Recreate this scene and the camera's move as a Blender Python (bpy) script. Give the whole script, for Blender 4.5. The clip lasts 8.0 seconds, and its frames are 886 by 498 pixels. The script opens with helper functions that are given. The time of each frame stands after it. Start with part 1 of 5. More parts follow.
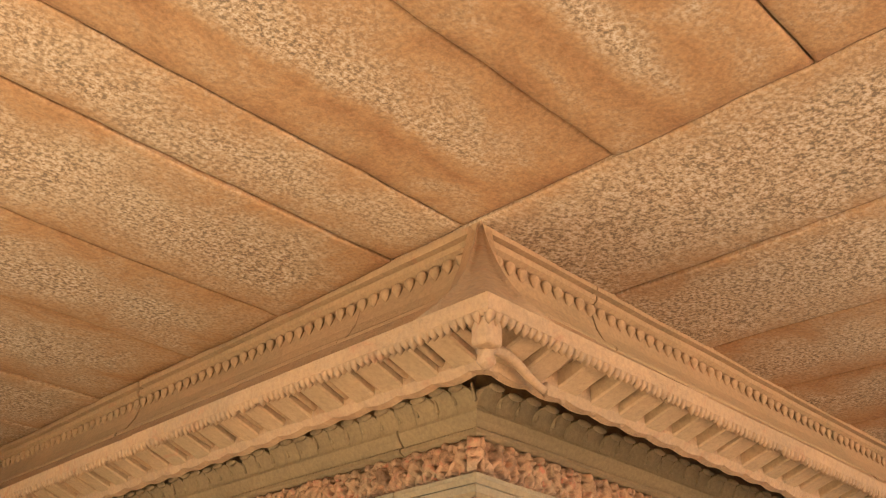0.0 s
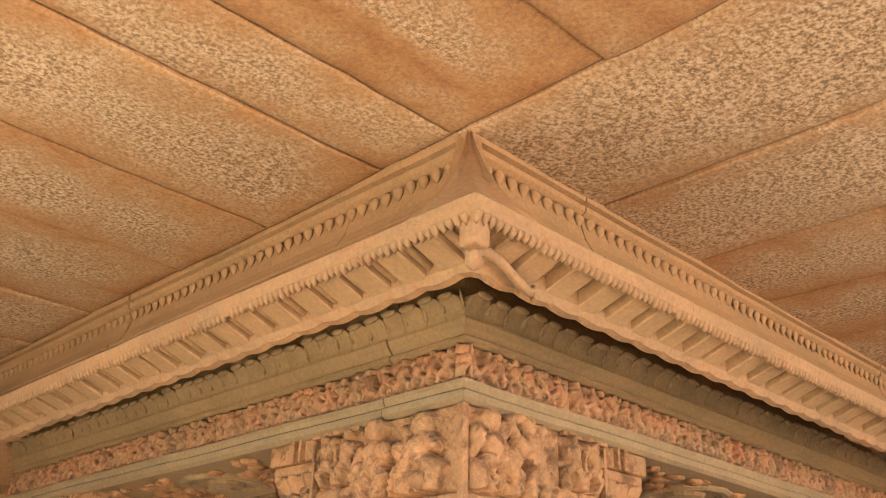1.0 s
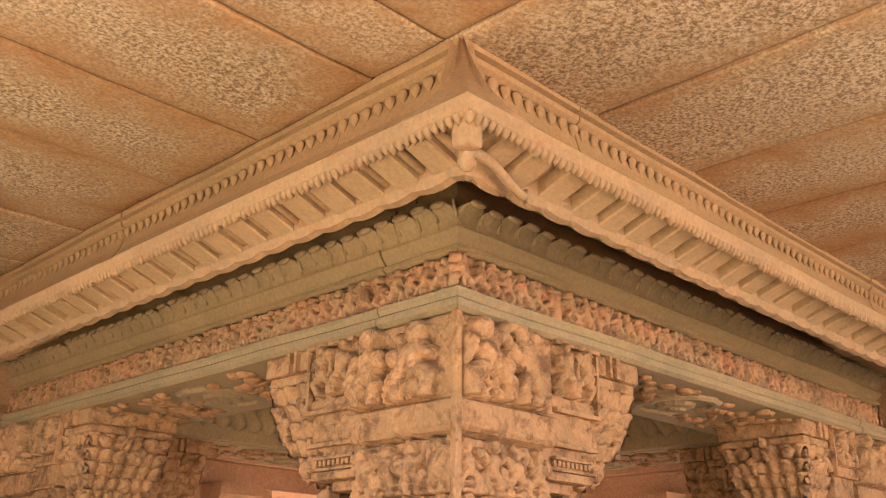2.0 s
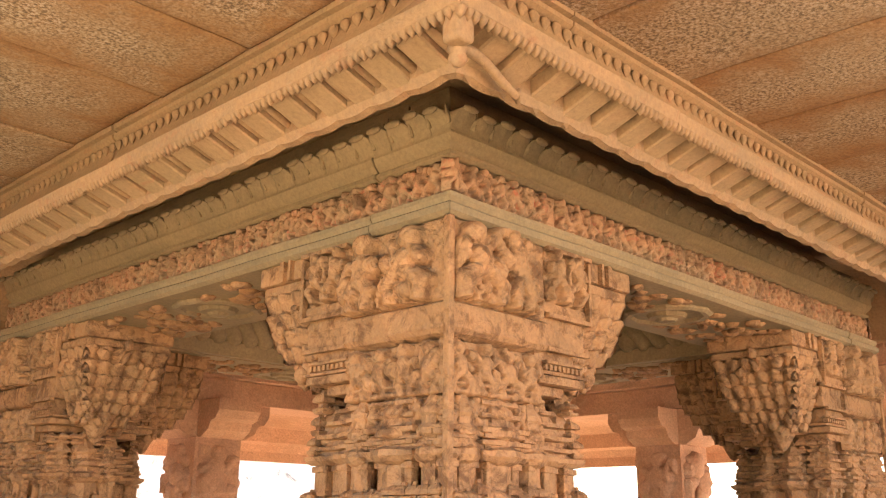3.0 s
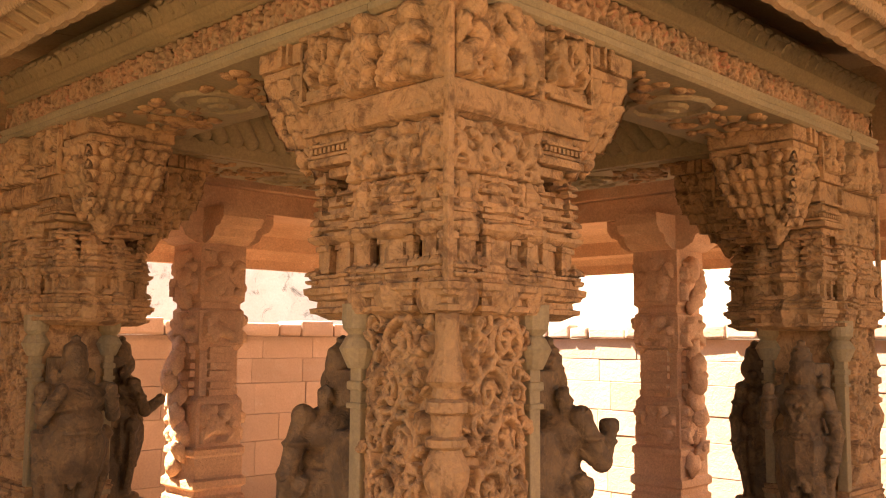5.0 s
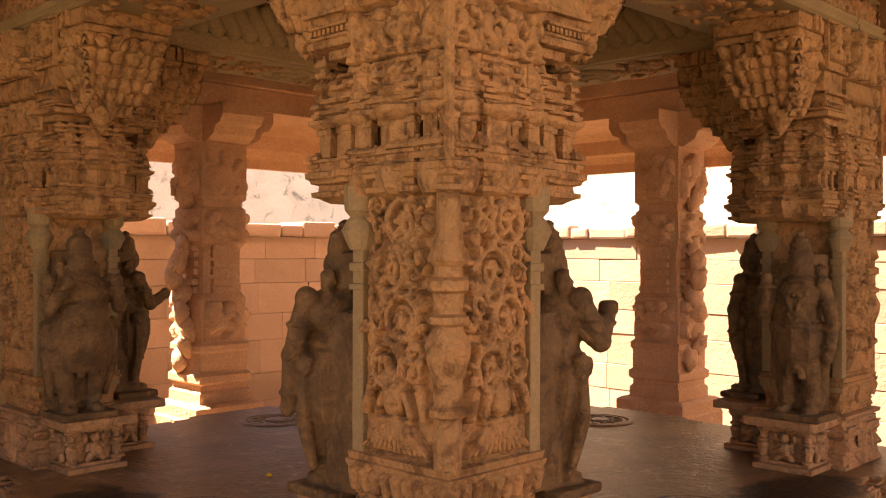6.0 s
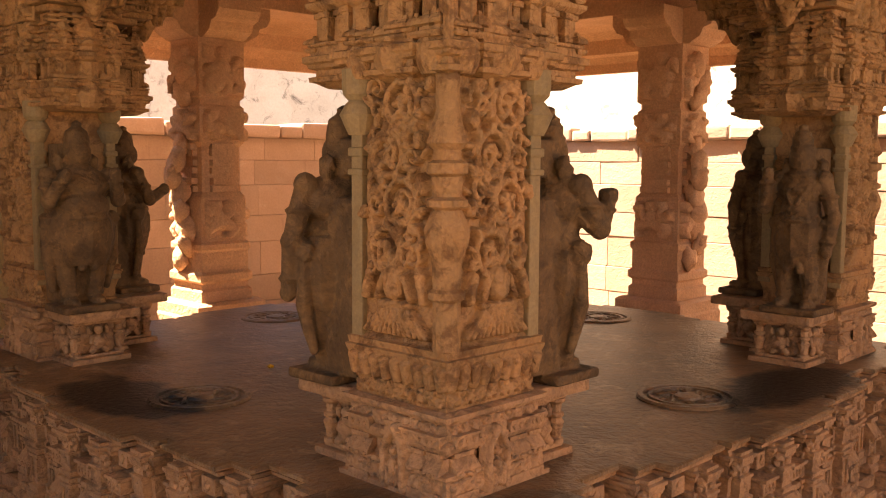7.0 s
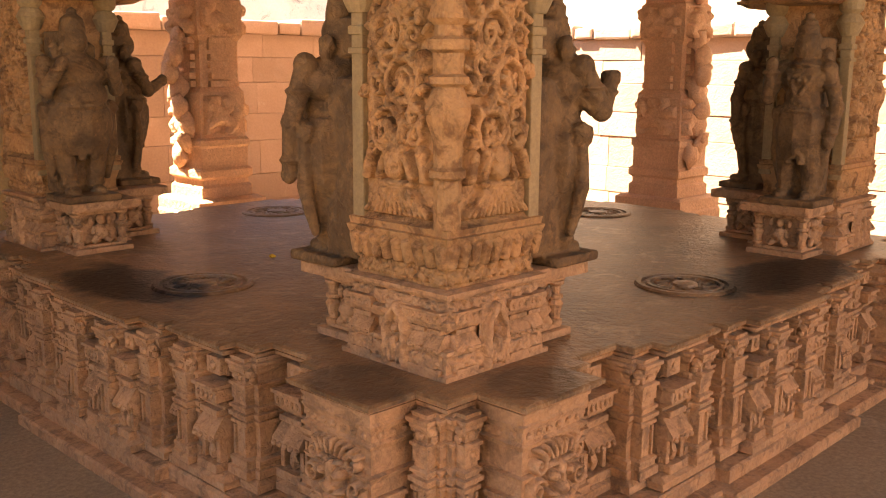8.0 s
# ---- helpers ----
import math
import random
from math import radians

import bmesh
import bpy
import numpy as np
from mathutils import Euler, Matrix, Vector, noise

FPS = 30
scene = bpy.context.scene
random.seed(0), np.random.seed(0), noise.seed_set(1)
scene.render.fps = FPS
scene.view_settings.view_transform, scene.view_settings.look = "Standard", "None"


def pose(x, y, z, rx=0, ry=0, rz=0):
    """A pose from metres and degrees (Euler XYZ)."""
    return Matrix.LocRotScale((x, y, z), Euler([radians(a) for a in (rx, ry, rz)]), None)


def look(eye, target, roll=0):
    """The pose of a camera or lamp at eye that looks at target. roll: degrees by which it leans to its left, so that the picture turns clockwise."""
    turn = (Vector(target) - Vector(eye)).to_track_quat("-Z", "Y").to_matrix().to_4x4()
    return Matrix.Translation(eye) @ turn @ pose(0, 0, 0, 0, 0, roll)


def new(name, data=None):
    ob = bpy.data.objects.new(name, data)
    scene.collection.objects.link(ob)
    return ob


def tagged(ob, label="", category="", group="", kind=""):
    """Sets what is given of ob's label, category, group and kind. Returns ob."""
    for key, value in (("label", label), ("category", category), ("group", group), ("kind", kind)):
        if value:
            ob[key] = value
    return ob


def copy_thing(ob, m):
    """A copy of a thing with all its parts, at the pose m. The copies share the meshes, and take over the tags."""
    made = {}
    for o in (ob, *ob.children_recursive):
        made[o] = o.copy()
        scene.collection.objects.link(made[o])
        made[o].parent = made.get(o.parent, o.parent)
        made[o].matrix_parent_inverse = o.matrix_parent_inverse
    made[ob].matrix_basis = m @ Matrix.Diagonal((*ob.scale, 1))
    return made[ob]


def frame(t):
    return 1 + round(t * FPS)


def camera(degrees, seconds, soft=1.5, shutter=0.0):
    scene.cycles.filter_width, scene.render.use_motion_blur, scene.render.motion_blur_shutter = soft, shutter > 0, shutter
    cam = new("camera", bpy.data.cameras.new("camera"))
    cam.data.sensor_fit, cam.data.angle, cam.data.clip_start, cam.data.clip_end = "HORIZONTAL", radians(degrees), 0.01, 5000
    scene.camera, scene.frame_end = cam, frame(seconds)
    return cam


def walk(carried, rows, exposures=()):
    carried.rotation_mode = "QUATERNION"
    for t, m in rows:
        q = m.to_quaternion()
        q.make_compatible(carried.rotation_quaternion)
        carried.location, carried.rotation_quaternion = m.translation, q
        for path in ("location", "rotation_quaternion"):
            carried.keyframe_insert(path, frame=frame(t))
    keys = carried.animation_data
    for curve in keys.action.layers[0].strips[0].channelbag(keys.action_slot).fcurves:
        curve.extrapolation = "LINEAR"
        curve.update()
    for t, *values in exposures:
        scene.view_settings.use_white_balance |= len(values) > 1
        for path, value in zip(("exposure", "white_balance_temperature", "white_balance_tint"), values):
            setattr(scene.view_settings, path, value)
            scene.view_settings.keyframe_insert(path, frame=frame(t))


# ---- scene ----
cam = camera(50.0, 8.0, soft=1.1)
PATH = [
    (0, (0.296, 0.407, 2.216), (1.517, 1.664, 3.18), 1.6),
    (0.5, (0.312, 0.417, 2.192), (1.568, 1.692, 3.088), 1.5),
    (1, (0.326, 0.422, 2.161), (1.609, 1.712, 2.99), 1.4),
    (1.5, (0.339, 0.433, 2.135), (1.649, 1.738, 2.896), 1.1),
    (3, (0.374, 0.449, 2.036), (1.75, 1.793, 2.584), 0.6),
    (3.5, (0.383, 0.45, 2.0), (1.775, 1.806, 2.472), 0.5),
    (4, (0.388, 0.454, 1.964), (1.794, 1.824, 2.346), 0.5),
    (4.5, (0.393, 0.46, 1.922), (1.809, 1.842, 2.211), 0.5),
    (6, (0.386, 0.453, 1.79), (1.816, 1.852, 1.793), 0.2),
    (6.5, (0.394, 0.455, 1.743), (1.822, 1.853, 1.654), 0.2),
    (7, (0.397, 0.457, 1.709), (1.82, 1.85, 1.523), 0.3),
    (7.5, (0.393, 0.452, 1.668), (1.808, 1.838, 1.389), 0.3),
    (8, (0.379, 0.442, 1.619), (1.783, 1.815, 1.243), 0.4),
]
EXPOSURES = [(0, 4.36, 5700, 4), (1.5, 4.50, 5700, 4), (3, 4.50, 5900, 4), (3.5, 4.28, 6300, 7), (4.5, 3.96, 7200, 11), (6, 3.40, 8500, 17), (6.5, 3.36, 8500, 17), (7, 3.42, 8400, 16), (7.5, 3.76, 8100, 13), (8, 3.96, 7900, 12)]
walk(cam, [(t, look(eye, target, roll)) for t, eye, target, roll in PATH], EXPOSURES)

# ---- light ----
world = bpy.data.worlds.new("sky")
scene.world = world
world.use_nodes = True
wn = world.node_tree
sky = wn.nodes.new("ShaderNodeTexSky")
sky.sky_type = "NISHITA"
sky.sun_disc = False
SUN_ELEVATION, SUN_FROM = 55.0, (-0.41, 0.91)
sky.sun_elevation = radians(SUN_ELEVATION)
sky.sun_rotation = math.atan2(SUN_FROM[0], SUN_FROM[1])
wn.links.new(sky.outputs[0], wn.nodes["Background"].inputs[0])
wn.nodes["Background"].inputs[1].default_value = 0.05
sun = new("sun", bpy.data.lights.new("sun", "SUN"))
sun.data.energy, sun.data.angle, sun.data.color = 5.0, radians(0.6), (1.0, 0.90, 0.76)
flat = Vector((*SUN_FROM, 0)).normalized() * math.cos(radians(SUN_ELEVATION))
sun.matrix_world = look((0, 0, 12), (-flat.x, -flat.y, 12 - math.sin(radians(SUN_ELEVATION))))

# ---- materials ----
def material(name, base, second, third=None, scale=3.0, grain=60.0, rough=0.85, bump=0.3, relief=0.0, speck=0.0, island=0.0, third_cut=0.58, lift=0.02, seep=None, even=1.0, mottle=None):
    """Weathered stone: two colours in broad patches, a third in stains, a fine grain and a relief, at true size."""
    m = bpy.data.materials.new(name)
    m.use_nodes = True
    nt = m.node_tree
    n, l = nt.nodes, nt.links
    bsdf = n["Principled BSDF"]
    geo = n.new("ShaderNodeNewGeometry")

    def noise_of(size, detail=6.0, roughness=0.6, distortion=0.0):
        t = n.new("ShaderNodeTexNoise")
        t.inputs["Scale"].default_value, t.inputs["Detail"].default_value = size, detail
        t.inputs["Roughness"].default_value, t.inputs["Distortion"].default_value = roughness, distortion
        l.new(geo.outputs["Position"], t.inputs["Vector"])
        return t.outputs["Fac"]

    def ramp(fac, a, b, lo=0.0, hi=1.0):
        r = n.new("ShaderNodeMapRange")
        r.inputs["From Min"].default_value, r.inputs["From Max"].default_value = a, b
        r.inputs["To Min"].default_value, r.inputs["To Max"].default_value = lo, hi
        l.new(fac, r.inputs["Value"])
        return r.outputs["Result"]

    def mix(fac, a, b, mode="MIX"):
        x = n.new("ShaderNodeMix")
        x.data_type, x.blend_type = "RGBA", mode
        for sock, v in ((x.inputs["Factor"], fac), (x.inputs["A"], a), (x.inputs["B"], b)):
            if isinstance(v, (tuple, float, int)):
                sock.default_value = (*v, 1) if isinstance(v, tuple) else v
            else:
                l.new(v, sock)
        return x.outputs["Result"]

    broad = noise_of(scale, 5, 0.65, 0.6)
    col = mix(ramp(broad, 0.38, 0.62), base, second)
    if third:
        col = mix(ramp(noise_of(scale * 2.7, 6, 0.7, 1.2), third_cut, third_cut + 0.14, 0, 0.85), col, third)
    if seep:
        # mineral stain that has seeped out of the joints
        at = n.new("ShaderNodeAttribute")
        at.attribute_name = "joint"
        add = n.new("ShaderNodeMath")
        add.operation = "MULTIPLY_ADD"
        l.new(noise_of(2.9, 9, 0.74, 0.9), add.inputs[0])
        add.inputs[1].default_value = 1.6
        l.new(at.outputs["Fac"], add.inputs[2])
        tone = n.new("ShaderNodeMath")
        tone.operation = "MULTIPLY_ADD"
        l.new(geo.outputs["Random Per Island"], tone.inputs[0])
        tone.inputs[1].default_value = 0.42
        l.new(add.outputs[0], tone.inputs[2])
        seeped = ramp(tone.outputs[0], 0.98, 1.42, 0.9, 0.0)
        col = mix(seeped, col, seep)
        col = mix(ramp(tone.outputs[0], 0.72, 1.0, 0.75, 0.0), col, (0.25, 0.115, 0.045))
    if mottle:
        # weathering at the scale of the carving
        col = mix(ramp(noise_of(11.0, 7, 0.72, 0.5), 0.50, 0.61, 0, 0.85), col, mottle)
    fine = noise_of(grain, 4, 0.7)
    col = mix(1.0, col, mix(ramp(fine, 0.3, 0.7), (1 - 0.34 * even, 1 - 0.36 * even, 1 - 0.38 * even), (1 + 0.22 * even,) * 3), "MULTIPLY")
    if speck:
        v = n.new("ShaderNodeTexNoise")
        v.inputs["Scale"].default_value, v.inputs["Detail"].default_value, v.inputs["Roughness"].default_value = speck, 4.0, 0.72
        l.new(geo.outputs["Position"], v.inputs["Vector"])
        patch = ramp(tone.outputs[0], 1.05, 1.55, 0.06, 1.0)
        dark = n.new("ShaderNodeMath")
        dark.operation = "MULTIPLY"
        l.new(ramp(v.outputs["Fac"], 0.52, 0.59, 0, 0.7), dark.inputs[0])
        l.new(patch, dark.inputs[1])
        col = mix(dark.outputs[0], col, (0.075, 0.058, 0.045))
        pale = n.new("ShaderNodeMath")
        pale.operation = "MULTIPLY"
        l.new(ramp(v.outputs["Fac"], 0.49, 0.40, 0, 0.95), pale.inputs[0])
        l.new(patch, pale.inputs[1])
        col = mix(pale.outputs[0], col, (0.57, 0.48, 0.365))
    if island:
        info = n.new("ShaderNodeObjectInfo")
        col = mix(1.0, col, mix(info.outputs["Random"], (1 - island,) * 3, (1 + island,) * 3), "MULTIPLY")
    l.new(col, bsdf.inputs["Base Color"])
    l.new(ramp(fine, 0.2, 0.8, rough - 0.12, min(1.0, rough + 0.1)), bsdf.inputs["Roughness"])
    b1 = n.new("ShaderNodeBump")
    b1.inputs["Strength"].default_value, b1.inputs["Distance"].default_value = bump, 0.004
    l.new(fine, b1.inputs["Height"])
    last = b1
    if relief:
        b2 = n.new("ShaderNodeBump")
        b2.inputs["Strength"].default_value, b2.inputs["Distance"].default_value = relief, lift
        l.new(noise_of(26, 3, 0.55, 0.8), b2.inputs["Height"])
        l.new(b1.outputs["Normal"], b2.inputs["Normal"])
        last = b2
    l.new(last.outputs["Normal"], bsdf.inputs["Normal"])
    return m


STONE = material("carved_stone", (0.435, 0.238, 0.105), (0.328, 0.189, 0.083), (0.238, 0.107, 0.041), scale=3.2, relief=0.75, third_cut=0.57, even=0.6, mottle=(0.153, 0.075, 0.029), bump=0.6)
STONE_WARM = material("warm_eave_stone", (0.352, 0.216, 0.106), (0.286, 0.183, 0.093), (0.295, 0.145, 0.069), scale=2.8, relief=0.3, third_cut=0.56, even=0.6)
STONE_PALE = material("pale_fascia_stone", (0.367, 0.238, 0.124), (0.308, 0.211, 0.108), (0.367, 0.186, 0.093), scale=2.4, relief=0.2, third_cut=0.60, even=0.6)
STONE_GREY = material("olive_stone", (0.316, 0.228, 0.118), (0.257, 0.190, 0.099), (0.345, 0.201, 0.096), scale=2.6, relief=0.15, third_cut=0.63, even=0.6)
STONE_RED = material("red_washed_stone", (0.428, 0.241, 0.126), (0.331, 0.226, 0.126), (0.446, 0.131, 0.076), scale=6.0, relief=0.5, third_cut=0.555, even=0.6, mottle=(0.191, 0.112, 0.058))
# pillar stone made darker: the shade on the statues is put into the colour
STONE_SHADED = material("shaded_statue_stone", (0.185, 0.108, 0.047), (0.105, 0.062, 0.028), (0.26, 0.15, 0.066), scale=6.0, grain=40, rough=0.86, relief=0.7, even=0.6, mottle=(0.075, 0.043, 0.019))
PLINTH = material("plinth_stone", (0.481, 0.283, 0.149), (0.365, 0.211, 0.111), (0.123, 0.076, 0.042), scale=4.5, relief=0.75, third_cut=0.60, even=0.6, mottle=(0.237, 0.138, 0.074), bump=0.6)
CEILING = material("granite_ceiling", (0.418, 0.311, 0.192), (0.390, 0.266, 0.149), scale=1.7, grain=70, speck=72, bump=0.8, seep=(0.353, 0.201, 0.087))
OIL = [(2.36, 4.35, 0.26, 0.56, 1.0), (4.70, 2.38, 0.62, 0.26, 1.0), (2.22, 2.60, 0.16, 0.20, 0.6), (2.60, 2.22, 0.20, 0.16, 0.6)]
FLOOR = material("worn_floor_stone", (0.277, 0.163, 0.080), (0.165, 0.098, 0.050), (0.433, 0.294, 0.169), scale=2.4, grain=35, rough=0.46, third_cut=0.54, bump=0.8, relief=0.55)
GROUND = material("dusty_ground", (0.307, 0.224, 0.136), (0.250, 0.183, 0.109), (0.363, 0.281, 0.184), scale=0.9, grain=45, bump=0.5, relief=0.3)
OUTER = material("sunlit_pink_stone", (0.606, 0.358, 0.217), (0.525, 0.308, 0.181), (0.635, 0.423, 0.273), scale=3.0, relief=0.6, even=0.7)
WALL = material("courtyard_wall_stone", (0.400, 0.274, 0.209), (0.357, 0.239, 0.178), (0.426, 0.322, 0.261), scale=1.4, grain=50, relief=0.3, island=0.16, even=0.35)
PLASTER = material("stained_whitewash", (0.510, 0.489, 0.451), (0.442, 0.416, 0.374), (0.111, 0.102, 0.089), scale=1.5, grain=30, bump=0.2, third_cut=0.555, even=0.3)
FLOWER = material("marigold", (0.75, 0.42, 0.03), (0.80, 0.50, 0.05), scale=30, grain=200)


def soak(m, spots):
    """Black oil soaked into a stone: spots of (x, y, reach along x, reach along y, strength)."""
    n, l = m.node_tree.nodes, m.node_tree.links
    bsdf = n["Principled BSDF"]
    geo = n.new("ShaderNodeNewGeometry")
    t = n.new("ShaderNodeTexNoise")
    t.inputs["Scale"].default_value, t.inputs["Detail"].default_value = 7.0, 4.0
    l.new(geo.outputs["Position"], t.inputs["Vector"])
    for x, y, rx, ry, depth in spots:
        mp = n.new("ShaderNodeMapping")
        mp.inputs["Location"].default_value = (-x / rx, -y / ry, 0)
        mp.inputs["Scale"].default_value = (1 / rx, 1 / ry, 0)
        l.new(geo.outputs["Position"], mp.inputs["Vector"])
        ln = n.new("ShaderNodeVectorMath")
        ln.operation = "LENGTH"
        l.new(mp.outputs["Vector"], ln.inputs[0])
        ad = n.new("ShaderNodeMath")
        ad.operation = "MULTIPLY_ADD"
        l.new(t.outputs["Fac"], ad.inputs[0])
        ad.inputs[1].default_value = 0.9
        l.new(ln.outputs["Value"], ad.inputs[2])
        r = n.new("ShaderNodeMapRange")
        r.inputs["From Min"].default_value, r.inputs["From Max"].default_value = 1.22, 1.48
        r.inputs["To Min"].default_value, r.inputs["To Max"].default_value = depth, 0.0
        l.new(ad.outputs[0], r.inputs["Value"])
        x2 = n.new("ShaderNodeMix")
        x2.data_type = "RGBA"
        l.new(r.outputs["Result"], x2.inputs["Factor"])
        l.new(bsdf.inputs["Base Color"].links[0].from_socket, x2.inputs["A"])
        x2.inputs["B"].default_value = (0.016, 0.012, 0.009, 1)
        l.new(x2.outputs["Result"], bsdf.inputs["Base Color"])


soak(FLOOR, OIL)

# ---- helpers for building ----
def part(name, bm, mat, parent=None, label="", smooth=False):
    me = bpy.data.meshes.new(name)
    bmesh.ops.recalc_face_normals(bm, faces=bm.faces)
    bm.to_mesh(me)
    bm.free()
    me.materials.append(mat)
    if smooth:
        me.polygons.foreach_set("use_smooth", [True] * len(me.polygons))
    ob = new(name, me)
    ob.parent = parent
    if label:
        ob["label"] = label
    return ob


def shared(name, ob, parent, m=None):
    """One more object on the mesh of ob."""
    o = new(name, ob.data)
    o.parent = parent
    if m is not None:
        o.matrix_basis = m
    return o


def thing(name, label, category, group="", at=None, kind=""):
    e = new(name)
    e.empty_display_size = 0.1
    if at is not None:
        e.matrix_basis = at
    return tagged(e, label, category, group, kind)


def box(bm, x0, x1, y0, y1, z0, z1, cut=0.0, wear=0.0):
    """A block; cut chamfers its edges."""
    vs = [bm.verts.new((x, y, z)) for z in (z0, z1) for y in (y0, y1) for x in (x0, x1)]
    if wear:
        for v in vs:
            v.co += Vector([random.uniform(-wear, wear) for _ in range(3)])
    fs = [bm.faces.new([vs[i] for i in q]) for q in ((0, 2, 3, 1), (4, 5, 7, 6), (0, 1, 5, 4), (2, 6, 7, 3), (0, 4, 6, 2), (1, 3, 7, 5))]
    if cut:
        es = list({e for f in fs for e in f.edges})
        bmesh.ops.bevel(bm, geom=es, offset=cut, segments=2, affect="EDGES", profile=0.6)
    return vs


def blob(bm, at, radii, turn=None, fine=2, rough=0.0):
    """A lump: an ellipsoid with its radii, turned, and roughened."""
    r = bmesh.ops.create_icosphere(bm, subdivisions=fine, radius=1.0)
    m = Matrix.LocRotScale(at, turn, Vector(radii))
    for v in r["verts"]:
        if rough:
            v.co *= 1 + rough * noise.noise(v.co * 2.5 + Vector(at) * 7)
        v.co = m @ v.co


def limb(bm, a, b, ra, rb, sides=10):
    """A tapered round limb from a to b."""
    a, b = Vector(a), Vector(b)
    q = (b - a).to_track_quat("Z", "Y")
    rings = []
    for p, r in ((a - (b - a).normalized() * ra * 0.4, ra * 0.6), (a, ra), (a.lerp(b, 0.5), (ra + rb) * 0.52), (b, rb), (b + (b - a).normalized() * rb * 0.4, rb * 0.6)):
        rings.append([bm.verts.new(p + q @ Vector((r * math.cos(k * math.tau / sides), r * math.sin(k * math.tau / sides), 0))) for k in range(sides)])
    for u, v in zip(rings, rings[1:]):
        for k in range(sides):
            bm.faces.new((u[k], u[(k + 1) % sides], v[(k + 1) % sides], v[k]))
    bm.faces.new(rings[0][::-1]), bm.faces.new(rings[-1])


def lathe(bm, profile, at=(0, 0, 0), sides=24, sx=1.0, sy=1.0, flute=0.0, lobes=0):
    rings = []
    for r, z in profile:
        ring = []
        for k in range(sides):
            a = k * math.tau / sides
            rr = r * (1 + flute * math.cos(lobes * a))
            ring.append(bm.verts.new((at[0] + sx * rr * math.cos(a), at[1] + sy * rr * math.sin(a), at[2] + z)))
        rings.append(ring)
    for u, v in zip(rings, rings[1:]):
        for k in range(sides):
            bm.faces.new((u[k], u[(k + 1) % sides], v[(k + 1) % sides], v[k]))
    bm.faces.new(rings[0][::-1]), bm.faces.new(rings[-1])


def moulding(bm, plan, profile):
    """Runs a profile of (outward, z) round a closed square-cornered plan, counterclockwise."""
    n = len(plan)
    ways = []
    for i in range(n):
        p0, p1, p2 = Vector(plan[i - 1]), Vector(plan[i]), Vector(plan[(i + 1) % n])
        a, b = (p1 - p0).normalized(), (p2 - p1).normalized()
        ways.append(Vector((a.y + b.y, -a.x - b.x)))
    rings = [[bm.verts.new((p[0] + w.x * o, p[1] + w.y * o, z)) for p, w in zip(plan, ways)] for o, z in profile]
    for u, v in zip(rings, rings[1:]):
        for k in range(n):
            bm.faces.new((u[k], u[(k + 1) % n], v[(k + 1) % n], v[k]))
    bm.faces.new(rings[0][::-1]), bm.faces.new(rings[-1])


def square(h, cx=0.0, cy=0.0):
    return [(cx - h, cy - h), (cx + h, cy - h), (cx + h, cy + h), (cx - h, cy + h)]


def ratha(h, steps):
    """A square plan with stepped projections: steps of (half width, outward), from wide to narrow."""
    side = [(-h, -h)]
    o = 0.0
    for w, out in steps:
        side += [(-w, -h - o), (-w, -h - out)]
        o = out
    side += [(-x, y) for x, y in side[::-1]][:-1]
    plan = []
    for k in range(4):
        c, s = ((1, 0), (0, 1), (-1, 0), (0, -1))[k]
        plan += [(c * x - s * y, s * x + c * y) for x, y in side]
    return plan


def panel(name, w, h, strokes, mat, parent, m, nx, ny, depth=0.012, floor_wave=0.15, seed=0, label=""):
    """A carved panel in relief, w wide and h high on the plane x-z, facing -y: strokes of (x0, z0, x1, z1, r) stand out of its ground."""
    xs, zs = np.meshgrid(np.linspace(0, w, nx), np.linspace(0, h, ny))
    y = np.zeros_like(xs)
    for x0, z0, x1, z1, r in strokes:
        dx, dz = x1 - x0, z1 - z0
        t = np.clip(((xs - x0) * dx + (zs - z0) * dz) / max(dx * dx + dz * dz, 1e-9), 0, 1)
        d = np.hypot(xs - x0 - t * dx, zs - z0 - t * dz) / r
        y = np.maximum(y, np.clip(1 - d * d, 0, 1) ** 0.30 * min(1.3, 0.5 + r * 28))
    rnd = np.random.RandomState(seed + 11)
    ph = rnd.rand(6) * 6.28
    y = y + floor_wave * 0.3 * (np.sin(xs * 91 + ph[0]) * np.sin(zs * 77 + ph[1]) + np.sin(xs * 213 + ph[2]) * np.sin(zs * 187 + ph[3]))
    edge = np.minimum.reduce([xs, w - xs, zs, h - zs])
    y = np.where(edge < 1e-6, -0.3, y)
    co = np.stack([xs.ravel(), -1.55 * depth * y.ravel(), zs.ravel()], 1)
    i = np.arange(nx * ny).reshape(ny, nx)
    q = np.stack([i[:-1, :-1].ravel(), i[:-1, 1:].ravel(), i[1:, 1:].ravel(), i[1:, :-1].ravel()], 1)
    me = bpy.data.meshes.new(name)
    me.from_pydata(co.tolist(), [], q.tolist())
    me.materials.append(mat)
    me.polygons.foreach_set("use_smooth", [True] * len(me.polygons))
    ob = new(name, me)
    ob.parent = parent
    ob.matrix_basis = m
    if label:
        ob["label"] = label
    return ob


